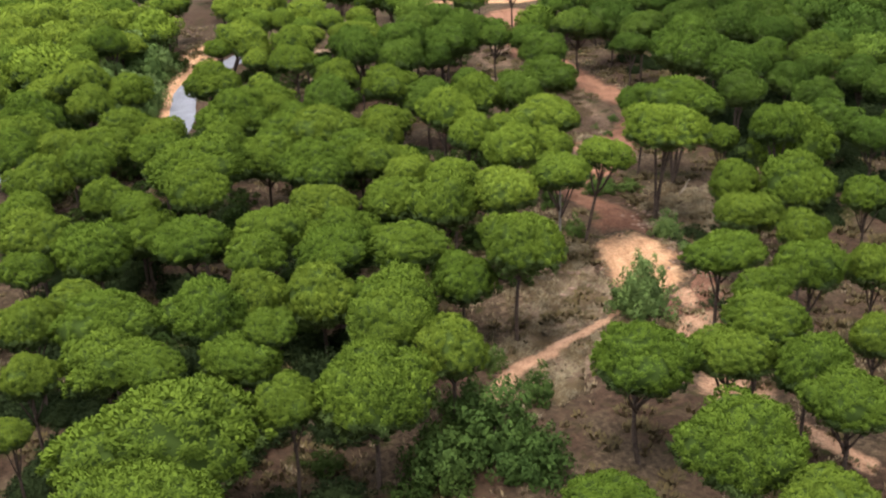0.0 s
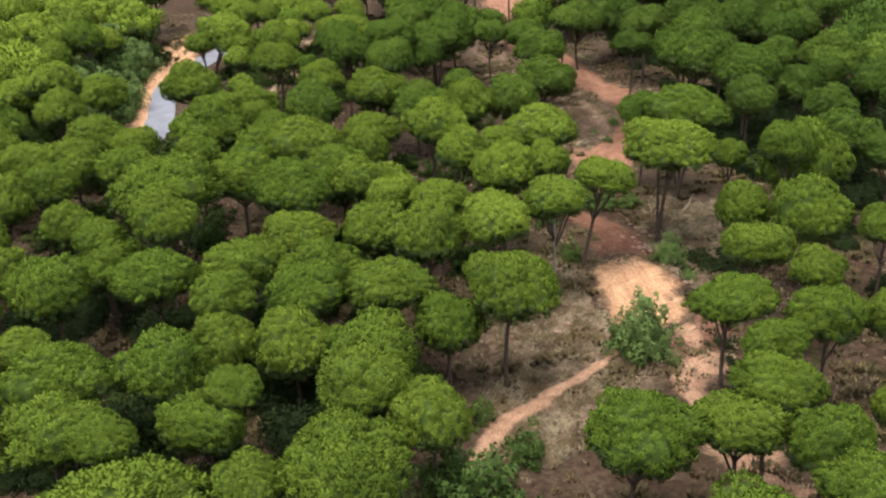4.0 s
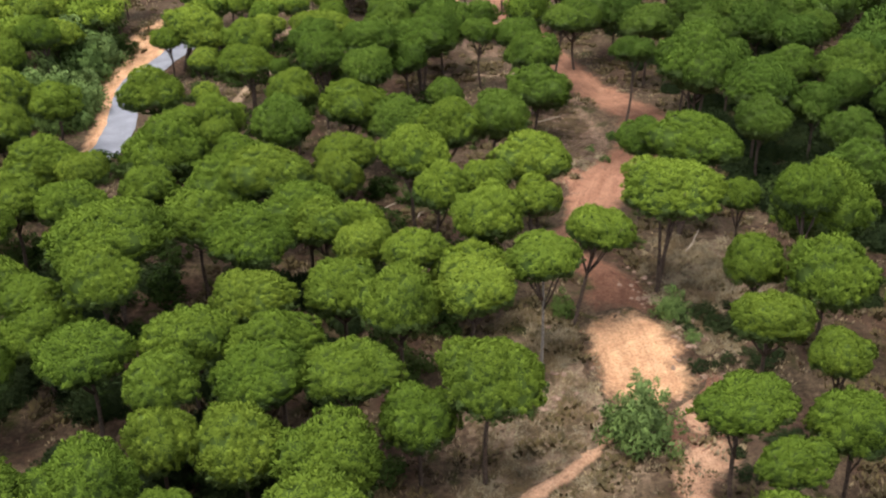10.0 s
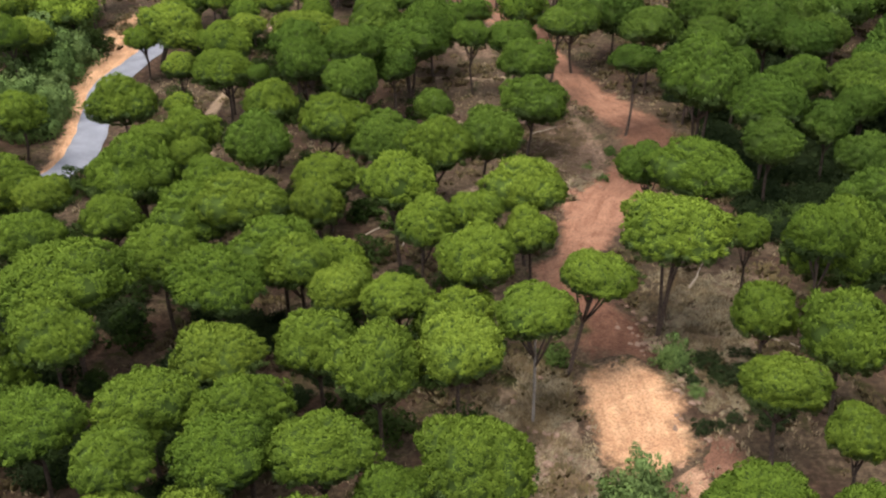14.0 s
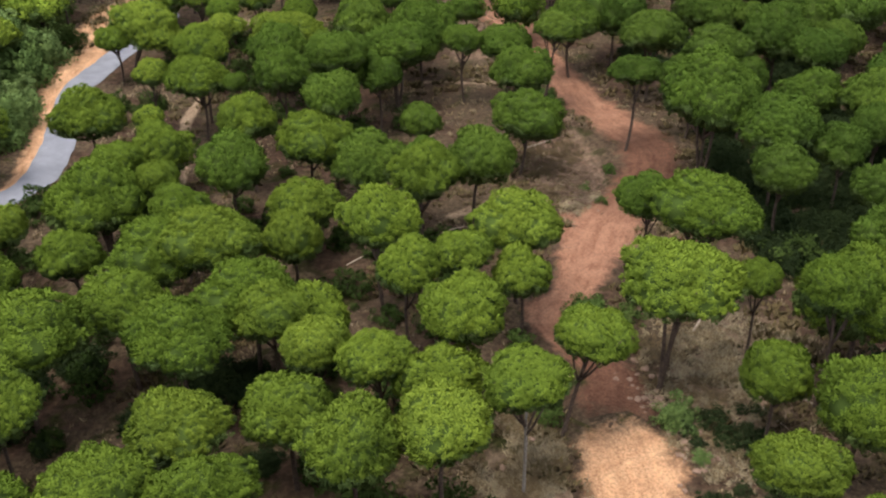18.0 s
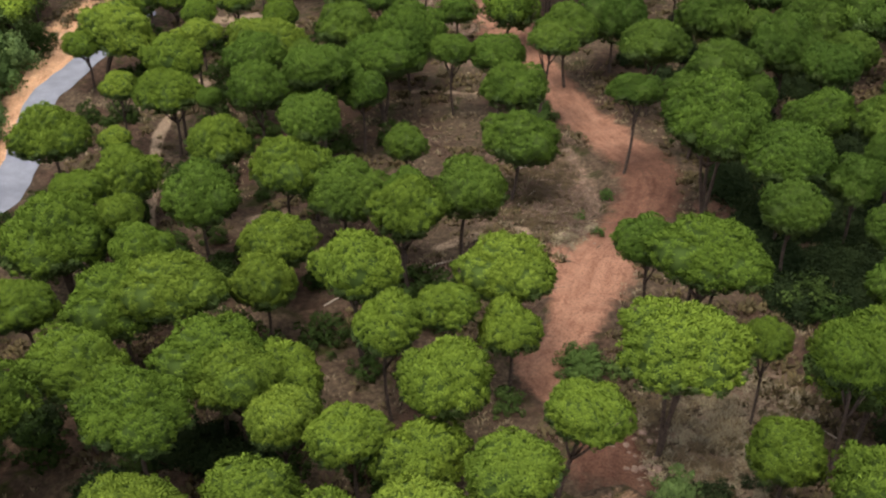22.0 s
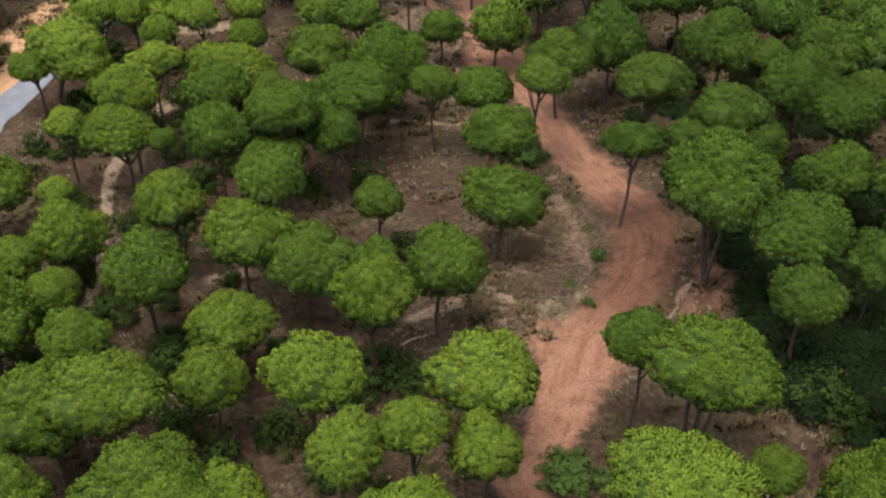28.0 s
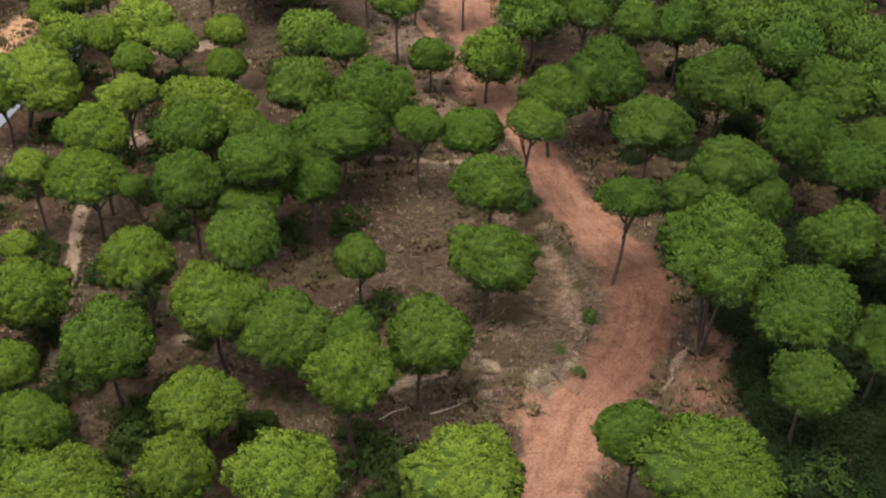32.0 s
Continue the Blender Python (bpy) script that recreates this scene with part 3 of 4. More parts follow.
pine(0.3, 51.2, 8.2, 4.4, 2.4, 0.97)
pine(17.7, 51.4, 9.3, 5.2, 1.9, 0.70)
pine(-19.2, 51.4, 8.1, 6.0, 2.2, 0.84)
pine(-12.2, 53.7, 6.7, 5.8, 2.0, 0.70)
pine(-3.3, 54.2, 8.8, 5.9, 2.6, 0.84)
pine(-10.4, 54.5, 7.7, 3.6, 1.5, 0.84)
pine(-25.2, 55.9, 8.1, 3.9, 2.0, 0.98)
pine(19.1, 55.9, 8.5, 4.1, 1.5, 0.70)
pine(-20.6, 56.6, 8.4, 7.2, 2.6, 0.70)
pine(-14.9, 57.4, 8.6, 6.0, 2.8, 0.84)
pine(23.1, 59.2, 9.0, 4.6, 2.3, 0.87)
pine(-23.5, 59.5, 7.8, 4.5, 1.6, 0.75)
pine(27.4, 59.6, 8.1, 3.8, 2.1, 0.98)
pine(-3.3, 59.9, 7.5, 6.0, 3.1, 0.98)
pine(17.8, 60.1, 8.9, 5.7, 1.7, 0.70)
pine(-8.1, 61.6, 7.1, 5.3, 2.8, 0.98)
pine(-12.4, 62.4, 6.8, 4.5, 2.4, 0.98)
pine(1.2, 63.6, 6.9, 4.7, 2.5, 0.98)
pine(4.9, 63.8, 10.0, 6.3, 3.0, 0.90, (0.5, -0.2))
pine(-28.2, 64.0, 7.8, 3.7, 1.7, 0.86)
pine(-12.9, 65.4, 8.0, 5.3, 1.9, 0.70)
pine(-2.4, 65.5, 8.3, 5.9, 2.0, 0.79)
pine(24.8, 65.8, 8.0, 3.9, 1.9, 0.89)
pine(-7.5, 66.0, 8.2, 6.3, 2.5, 0.80)
pine(-24.8, 67.8, 8.6, 5.8, 3.0, 0.98)
pine(-18.1, 68.4, 8.0, 5.9, 2.2, 0.86)
pine(-7.2, 69.7, 8.2, 6.5, 2.4, 0.70)
pine(-29.6, 70.1, 8.9, 6.1, 2.7, 0.84)
pine(-12.3, 70.2, 8.3, 6.1, 2.5, 0.81)
pine(22.5, 70.6, 7.5, 5.6, 2.1, 0.70)
pine(0.1, 71.7, 9.6, 5.5, 2.9, 0.98)
pine(4.8, 72.3, 9.3, 6.2, 2.2, 0.74)
pine(31.8, 72.3, 7.9, 4.0, 1.8, 0.84)
pine(-22.6, 73.7, 6.8, 6.1, 2.4, 0.81)
pine(-18.4, 74.4, 9.8, 5.0, 2.5, 0.96)
pine(-9.1, 74.6, 8.4, 6.4, 2.4, 0.70)
pine(27.3, 74.6, 8.9, 5.8, 3.2, 0.98)
pine(9.2, 75.4, 9.5, 5.5, 1.9, 0.80)
pine(-32.4, 75.5, 8.1, 4.9, 2.2, 0.84)
pine(-23.7, 75.6, 7.8, 4.4, 1.6, 0.86)
pine(-3.6, 75.9, 7.8, 5.8, 2.4, 0.83)
pine(-26.5, 77.9, 8.2, 4.5, 2.5, 0.98)
pine(23.9, 79.1, 7.0, 4.5, 2.5, 0.98)
pine(1.0, 79.3, 8.1, 4.9, 1.7, 0.70)
pine(4.7, 79.3, 7.2, 5.6, 2.4, 0.84)
pine(11.9, 79.7, 9.4, 5.6, 1.7, 0.70, (1.6, -0.3))
pine(-19.7, 80.6, 10.6, 9.7, 3.4, 0.70)
pine(-10.3, 81.0, 9.6, 6.9, 2.8, 0.83)
pine(-2.5, 81.2, 8.1, 4.5, 2.2, 0.89)
pine(27.7, 81.9, 11.0, 4.5, 2.5, 0.98)
pine(-33.3, 82.3, 9.0, 6.4, 2.9, 0.84)
pine(6.1, 82.6, 9.9, 5.3, 2.8, 0.98)
pine(-5.6, 84.2, 8.2, 5.3, 2.2, 0.86)
pine(18.6, 84.2, 10.9, 9.0, 2.6, 0.70, (0.6, -0.4))
pine(30.3, 84.5, 9.6, 7.5, 4.1, 0.98)
pine(37.0, 84.7, 8.3, 4.6, 2.1, 0.84)
pine(-30.4, 85.3, 8.4, 5.3, 2.4, 0.84)
pine(-14.7, 85.5, 8.8, 7.3, 2.6, 0.70)
pine(-3.3, 86.2, 6.8, 5.2, 2.5, 0.90)
pine(-7.1, 86.2, 8.5, 7.1, 2.7, 0.87)
pine(24.7, 86.7, 7.8, 3.0, 1.6, 0.98)
pine(2.8, 87.6, 9.6, 4.4, 2.4, 0.98)
pine(-24.6, 88.6, 8.5, 5.5, 2.5, 0.84)
pine(6.2, 89.2, 8.8, 4.1, 1.8, 0.84)
pine(10.1, 89.6, 7.1, 4.6, 2.1, 0.88)
pine(-30.0, 89.9, 8.9, 6.1, 2.7, 0.84)
pine(-38.4, 90.0, 8.8, 6.4, 2.9, 0.84)
pine(-33.4, 90.1, 8.6, 5.6, 2.5, 0.84)
pine(-19.7, 91.4, 8.1, 5.2, 2.2, 0.82)
pine(-13.8, 91.9, 8.6, 7.2, 3.0, 0.85)
pine(-10.5, 92.1, 9.3, 7.5, 2.7, 0.70)
pine(0.9, 92.7, 10.1, 6.0, 2.7, 0.86)
pine(22.1, 92.9, 10.2, 8.7, 2.6, 0.70, (0.6, 0.0))
pine(-38.1, 93.6, 9.1, 6.1, 2.8, 0.84)
pine(10.2, 93.8, 8.8, 6.9, 2.6, 0.86)
pine(-5.6, 95.5, 7.1, 4.7, 2.6, 0.96)
pine(19.3, 96.0, 8.9, 4.6, 2.1, 0.84)
pine(-13.6, 97.3, 8.0, 5.1, 1.8, 0.70)
pine(-46.0, 97.4, 8.8, 6.6, 3.0, 0.84)
pine(36.9, 97.7, 8.5, 5.1, 2.4, 0.84)
pine(-40.1, 99.6, 9.6, 7.1, 3.2, 0.84)
pine(-5.1, 100.3, 6.8, 5.9, 2.3, 0.79)
pine(-20.0, 100.2, 9.0, 9.2, 3.6, 0.74)
pine(30.3, 100.4, 8.6, 4.9, 2.5, 0.90)
pine(3.8, 100.8, 9.5, 5.5, 2.9, 0.96)
pine(-16.1, 101.8, 8.0, 3.6, 1.9, 0.98)
pine(-10.9, 104.2, 8.7, 5.8, 3.1, 0.98)
pine(35.9, 104.2, 8.3, 4.7, 2.4, 0.91)
pine(7.7, 104.8, 8.6, 6.0, 3.0, 0.89, (0.6, -0.0))
pine(3.6, 104.8, 8.1, 3.7, 2.1, 0.98)
pine(-35.7, 105.1, 8.8, 5.5, 2.6, 0.84)
pine(31.2, 105.4, 10.3, 7.2, 2.8, 0.88)
pine(-20.0, 105.4, 7.9, 4.8, 1.7, 0.70)
pine(-0.9, 106.3, 8.0, 6.7, 3.1, 0.86)
pine(-5.0, 107.7, 8.7, 7.1, 2.7, 0.77)
pine(40.0, 108.2, 8.2, 4.8, 2.3, 0.86)
pine(27.0, 110.3, 12.3, 9.1, 4.2, 0.84)
pine(-18.0, 110.6, 7.2, 5.9, 2.9, 0.92)
pine(-3.6, 110.8, 11.0, 5.1, 2.5, 0.94)
pine(-10.8, 111.6, 9.0, 5.2, 2.6, 0.90)
pine(41.9, 112.2, 9.6, 7.2, 3.3, 0.84)
pine(12.0, 113.7, 8.0, 6.8, 2.9, 0.83, (0.7, -0.1))
pine(-39.1, 113.8, 9.4, 6.7, 3.0, 0.84)
pine(3.6, 113.9, 6.7, 3.7, 1.9, 0.98)
pine(-19.5, 114.1, 7.1, 2.9, 1.3, 0.84)
pine(37.0, 115.1, 8.3, 7.0, 2.7, 0.70)
pine(21.8, 117.0, 8.8, 5.5, 1.7, 0.71, (0.5, 0.9))
pine(12.6, 120.8, 9.0, 6.2, 2.7, 0.84)
pine(-4.5, 118.5, 8.0, 5.2, 1.9, 0.71)
pine(-8.5, 118.7, 10.4, 5.1, 2.8, 0.98)
pine(32.4, 119.2, 8.2, 4.7, 2.3, 0.86)
pine(27.7, 119.4, 8.1, 5.5, 2.1, 0.84)
pine(-45.6, 120.1, 10.2, 8.4, 3.9, 0.84)
pine(-3.8, 120.3, 10.9, 6.1, 2.4, 0.86)
pine(30.1, 120.9, 10.5, 6.7, 2.6, 0.70)
pine(-13.3, 121.0, 7.0, 2.4, 1.2, 0.84)
pine(-0.4, 121.7, 8.2, 5.0, 2.3, 0.83)
pine(-16.7, 121.8, 8.4, 6.4, 2.5, 0.86)
pine(49.6, 121.9, 10.0, 7.7, 3.6, 0.84)
pine(-21.2, 123.0, 7.7, 3.8, 1.7, 0.84)
pine(-3.4, 123.8, 9.2, 6.3, 2.9, 0.84)
pine(-17.1, 126.2, 9.9, 5.7, 2.7, 0.86)
pine(37.1, 126.7, 10.2, 6.7, 3.6, 0.98)
pine(15.3, 126.5, 9.7, 5.3, 1.8, 0.78, (1.2, 0.4))
pine(43.3, 126.9, 8.5, 4.8, 2.6, 0.98)
pine(-10.3, 127.8, 9.1, 6.0, 2.8, 0.84)
pine(25.7, 128.4, 9.6, 7.4, 2.8, 0.72)
pine(1.1, 128.4, 8.9, 8.7, 3.2, 0.70)
pine(-5.8, 128.5, 7.7, 3.7, 1.7, 0.84)
pine(7.7, 128.9, 8.1, 4.2, 1.9, 0.84)
pine(11.7, 128.3, 8.0, 5.8, 2.1, 0.85)
pine(-9.6, 132.0, 8.9, 8.7, 3.2, 0.83)
pine(37.0, 133.6, 7.9, 4.0, 1.8, 0.84)
pine(-16.5, 133.8, 8.1, 5.3, 1.9, 0.78)
pine(3.5, 134.5, 9.4, 7.1, 4.0, 0.98)
pine(18.8, 134.7, 8.6, 6.4, 2.8, 0.81)
pine(47.6, 134.9, 9.5, 7.0, 3.2, 0.84)
pine(-52.7, 135.6, 8.8, 5.4, 2.5, 0.84)
pine(43.0, 135.7, 9.2, 8.3, 3.8, 0.81)
pine(-2.3, 135.8, 8.8, 6.1, 3.2, 0.95)
pine(33.5, 137.0, 9.4, 7.8, 3.9, 0.90)
pine(23.7, 137.9, 9.6, 7.3, 4.1, 0.98)
pine(-9.2, 139.1, 8.0, 4.1, 1.8, 0.84)
pine(-17.5, 140.1, 7.6, 3.6, 1.6, 0.84)
pine(47.3, 142.3, 9.0, 5.9, 2.8, 0.84)
pine(0.8, 142.6, 8.1, 4.2, 1.9, 0.84)
pine(-14.3, 143.1, 7.9, 4.0, 1.8, 0.84)
pine(-46.5, 143.6, 9.3, 6.6, 3.0, 0.84)
pine(13.7, 144.3, 7.3, 5.6, 3.0, 0.98, (0.5, -0.0))
pine(-20.7, 144.4, 8.1, 4.3, 1.9, 0.84)
pine(-2.6, 144.5, 8.9, 5.7, 2.7, 0.84)
pine(-24.2, 144.6, 8.4, 4.9, 2.3, 0.84)
pine(-10.2, 145.6, 7.8, 3.8, 1.7, 0.84)
pine(-17.6, 145.8, 9.1, 6.0, 2.8, 0.84)
pine(8.5, 146.2, 5.2, 4.2, 1.9, 0.84)
pine(31.8, 147.4, 8.8, 5.6, 2.6, 0.84)
pine(27.9, 147.7, 8.5, 5.0, 2.4, 0.84)
pine(37.3, 147.7, 10.0, 7.8, 3.6, 0.84)
pine(46.5, 148.3, 9.4, 6.8, 3.1, 0.84)
pine(18.2, 149.2, 9.3, 6.5, 3.0, 0.84)
pine(-28.0, 150.1, 7.1, 2.9, 1.3, 0.84)
pine(23.5, 150.3, 8.3, 4.6, 2.1, 0.84)
pine(5.3, 151.0, 9.4, 5.1, 2.4, 0.84)
pine(-59.3, 152.5, 9.1, 6.0, 2.8, 0.84)
pine(-25.6, 152.6, 9.0, 5.7, 2.7, 0.84)
pine(-29.8, 154.8, 8.6, 5.3, 2.5, 0.84)
pine(-24.6, 157.8, 9.2, 5.9, 2.8, 0.84)
pine(12.0, 159.5, 9.6, 5.1, 2.4, 0.84)
pine(2.0, 159.7, 9.4, 5.3, 2.5, 0.84)
pine(-58.2, 161.5, 8.8, 5.5, 2.6, 0.84)
pine(-35.1, 115.8, 8.1, 5.4, 2.4, 0.84, (1.2, -2.6))
pine(-31.3, 101.3, 7.7, 7.2, 2.7, 0.74, (0.5, -2.0))
pine(-25.2, 115.4, 8.3, 7.2, 3.1, 0.80)
pine(-27.6, 139.4, 8.4, 8.6, 2.7, 0.80, (3.0, -1.2))
pine(-28.2, 136.6, 6.4, 4.4, 1.6, 0.84, (0.0, -0.8))
pine(-26.2, 96.0, 8.0, 4.6, 2.1, 0.84)


def near_line(x, y, line):
    """How far (x, y) lies from a line of (x, y, ...) points."""
    best = 1e9
    for (ax, ay, *_), (bx, by, *_) in zip(line, line[1:]):
        dx, dy = bx - ax, by - ay
        t = max(0.0, min(1.0, ((x - ax) * dx + (y - ay) * dy) / (dx * dx + dy * dy)))
        best = min(best, math.hypot(x - ax - t * dx, y - ay - t * dy))
    return best


def far_pines(count, x0, x1, y0, y1, seed):
    """The wood goes on beyond the nearer trees, at both sides and behind."""
    rnd = random.Random(seed)
    for _ in range(4000):
        x, y = rnd.uniform(x0, x1), rnd.uniform(y0, y1)
        if count == 0 or abs(x) > 0.46 * y + 4 or near_line(x, y, ROAD[:10]) < 6 or near_line(x, y, TRACK) < 5 or (-3 < x < 28 and 163 < y < 190):
            continue
        if min(math.hypot(x - a, y - b) for a, b in PLANTED) < 4.3:
            continue
        width = rnd.uniform(4.8, 6.8)
        pine(round(x, 1), round(y, 1), rnd.uniform(7.6, 9.6), width, width * rnd.uniform(0.38, 0.5))
        count -= 1


far_pines(30, -76, 72, 154, 168, 11)
far_pines(28, -72, -38, 104, 157, 12)
far_pines(24, 36, 72, 72, 157, 13)


def far_wood():
    """The wood behind, which is never seen from near."""
    rnd = random.Random(17)
    crown = dome_mesh(77, 3, 110, 5, 0.17, 0.13, fine=2)
    base_pts, base_faces = [Vector((3 * v.co.x, 3 * v.co.y, 6.2 + 2.6 * v.co.z)) for v in crown.vertices], [tuple(f.vertices) for f in crown.polygons]
    base_picks = [min(f.material_index, 1) for f in crown.polygons]
    trunk_pts, trunk_faces = tube([Vector((0, 0, -0.2)), Vector((0.1, 0, 3)), Vector((0, 0, 7))], [0.2, 0.17, 0.1], 5)
    pts, faces, picks, spots = [], [], [], []
    for n in range(6000):
        behind = n >= 3000
        x, y = (rnd.uniform(-70, 70), rnd.uniform(-28, 39)) if behind else (rnd.uniform(-110, 110), rnd.uniform(30, 225))
        edge = 0.46 * y + 6 if not behind else 99
        if len(spots) == (330 if behind else 180) or abs(x) > edge + 14 or (28 < y < 168 and abs(x) < edge and not behind) or near_line(x, y, TRACK) < 5 or near_line(x, y, ROAD) < 6 or (-3 < x < 28 and 163 < y < 190):
            continue
        if any(math.hypot(x - a, y - b) < 4.8 for a, b in spots + PLANTED):
            continue
        tall = rnd.uniform(0.85, 1.05)
        if behind:  # lower towards the ground that comes into view
            tall = min(tall, (44.0 - y - 3.0) / 11.7 if abs(x) < 30 else 1.0)
            if tall < 0.35:
                continue
        spots.append((x, y))
        m = Matrix.Translation((x, y, ground_z(x, y))) @ pose(0, 0, 0, 0, 0, rnd.uniform(0, 360)) @ Matrix.Diagonal((*[rnd.uniform(0.8, 1.1)] * 2, tall, 1))
        for source, shapes, marks in ((base_pts, base_faces, base_picks), (trunk_pts, trunk_faces, [2] * len(trunk_faces))):
            start = len(pts)
            pts += [m @ p for p in source]
            faces += [tuple(start + i for i in f) for f in shapes]
            picks += marks
    tagged(new("far_wood", mesh_of("far_wood", pts, faces, [DEEP_SHADED_NEEDLES, GREY_SHADED, BARK], picks)), "distant stone pines closing the wood", "wood", kind="stuff")


far_wood()


# ---- shrubs ----
def bush_mesh(seed, clumps, leaves, leaf_size, leaf, ragged=0.25):
    """An airy bush: many clumps of small leaves on a dome, with gaps and stray shoots."""
    rnd = random.Random(seed)
    pts, faces, normals = [], [], []
    for k in range(clumps):
        z = 1 - (k + 0.5) / clumps * 1.02
        a = k * 2.39996 + rnd.uniform(-0.6, 0.6)
        deep = rnd.choice((0.45, 0.7, 0.85, 0.9, 0.95, 1.0 + ragged))
        flat = math.sqrt(max(0.0, 1 - z * z))
        c = Vector((flat * math.cos(a) * deep, flat * math.sin(a) * deep, max(0.06, 1.5 * z * deep)))
        wide = rnd.uniform(0.16, 0.34)
        for _ in range(int(leaves * wide / 0.25)):
            v = Vector((rnd.gauss(0, 1), rnd.gauss(0, 1), rnd.gauss(0.1, 1))).normalized()
            p = c + v * wide * rnd.uniform(0.6, 1.05)
            if p.z < 0.02:
                continue
            out = (v + 0.8 * Vector((c.x, c.y, c.z * 0.7 + 0.15)).normalized()).normalized()
            tilt = (out + 0.7 * Vector((rnd.gauss(0, 1), rnd.gauss(0, 1), rnd.gauss(0, 1)))).normalized()
            side = tilt.orthogonal().normalized()
            side = Matrix.Rotation(rnd.uniform(0, 6.28), 3, tilt) @ side
            other = tilt.cross(side)
            long = leaf_size * rnd.uniform(0.7, 1.4)
            base = len(pts)
            pts += [p - side * long, p + other * long * 0.5, p + side * long, p - other * long * 0.5]
            normals += [out] * 4
            faces.append((base, base + 1, base + 2, base + 3) if tilt.dot(out) < 0 else (base, base + 3, base + 2, base + 1))
    return mesh_of("foliage", pts, faces, [leaf], None, normals)


SHRUBS = [bush_mesh(n + 40, 34, 55, 0.075, BROADLEAF) for n in range(3)]
TALL_SHRUBS = [bush_mesh(n + 50, 95, 60, 0.065, BROADLEAF) for n in range(3)]
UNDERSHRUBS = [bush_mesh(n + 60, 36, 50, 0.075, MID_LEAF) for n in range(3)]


def stem_mesh():
    return mesh_of("stem", *tube([Vector((0, 0, -0.1)), Vector((0.02, 0.03, 0.3)), Vector((-0.03, 0.02, 0.8))], [0.07, 0.05, 0.02], 6), [BARK])


STEM = stem_mesh()


def shrub(x, y, width, height, label, kinds=None):
    rnd = random.Random(int(x * 531 + y * 77))
    thing = tagged(new("shrub"), label, "shrub", "broadleaf shrubs")
    thing.matrix_basis = Matrix.Translation((x, y, ground_z(x, y))) @ pose(0, 0, 0, 0, 0, rnd.uniform(0, 360)) @ Matrix.Diagonal((width / 2, width / 2, height / 1.5, 1))
    part("stem", STEM, thing)
    part("foliage", rnd.choice(kinds or (TALL_SHRUBS if width > 2.5 else SHRUBS)), thing)
    return thing


DARK_SHRUB = "tall bluish-green broadleaf shrub at the wood's edge"
shrub(2.4, 49.6, 4.6, 4.0, DARK_SHRUB)
shrub(-0.6, 47.8, 3.6, 3.4, DARK_SHRUB)
shrub(1.0, 52.6, 3.2, 2.8, DARK_SHRUB)
shrub(4.6, 48.0, 3.4, 2.8, DARK_SHRUB)
shrub(5.5, 55.8, 2.5, 2.2, "dark green shrub beside the footpath")
shrub(3.0, 59.8, 1.8, 1.9, "small dark green shrub beside the footpath")
AIRY_SHRUBS = [bush_mesh(72, 95, 60, 0.062, LIGHT_LEAF, 0.35), bush_mesh(73, 95, 60, 0.062, LIGHT_LEAF, 0.35)]
tree_like = shrub(14.3, 66.7, 3.6, 2.8, "light bluish-green shrub standing in the sandy clearing", AIRY_SHRUBS[:1])
part("foliage", AIRY_SHRUBS[1], tree_like).matrix_basis = pose(0.1, 0.1, 0.75) @ Matrix.Diagonal((0.68, 0.62, 0.95, 1))
shrub(12.9, 68.6, 1.8, 1.3, "low dark shrub at the clearing's rim")
shrub(18.9, 80.6, 2.1, 1.7, "light green bush among stones by the track", AIRY_SHRUBS)
shrub(19.7, 77.4, 1.0, 0.6, "low green bush among stones by the track", AIRY_SHRUBS)
shrub(11.2, 81.2, 2.0, 1.6, "dark bush in the shade of a pine")
shrub(10.0, 88.6, 2.2, 1.5, "grey-green bush beside the track")
shrub(15.2, 92.4, 3.0, 1.2, "low bright green bush beside the track")
shrub(17.6, 91.4, 2.2, 1.2, "low green bush beside the track")
shrub(31.7, 98.6, 4.2, 2.2, "grey-green shrub in the shade of the pines", UNDERSHRUBS)
shrub(32.6, 96.0, 3.6, 1.8, "grey-green shrub in the shade of the pines", UNDERSHRUBS)
shrub(19.8, 113.4, 1.3, 0.8, "small green bush on the stony verge", SHRUBS)
shrub(17.2, 109.9, 1.1, 0.7, "small green bush on the stony verge", SHRUBS)
shrub(18.4, 107.8, 1.0, 0.7, "small green bush on the stony verge", SHRUBS)
shrub(15.4, 127.4, 3.0, 1.6, "dark green bush at the bend of the track")


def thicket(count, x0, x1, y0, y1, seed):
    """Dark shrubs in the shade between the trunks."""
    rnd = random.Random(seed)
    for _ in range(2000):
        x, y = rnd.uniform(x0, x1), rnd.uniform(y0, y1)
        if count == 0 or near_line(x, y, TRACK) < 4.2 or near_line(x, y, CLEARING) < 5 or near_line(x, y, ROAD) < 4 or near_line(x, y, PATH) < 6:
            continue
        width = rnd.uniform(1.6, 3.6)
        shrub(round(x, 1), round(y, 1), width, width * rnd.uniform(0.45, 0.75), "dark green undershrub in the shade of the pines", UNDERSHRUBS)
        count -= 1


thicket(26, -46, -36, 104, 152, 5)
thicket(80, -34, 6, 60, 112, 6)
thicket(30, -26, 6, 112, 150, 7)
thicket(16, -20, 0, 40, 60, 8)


BANK_LEAVES = [bush_mesh(n + 90, 130, 60, 0.06, LIGHT_LEAF, 0.3) for n in range(2)]


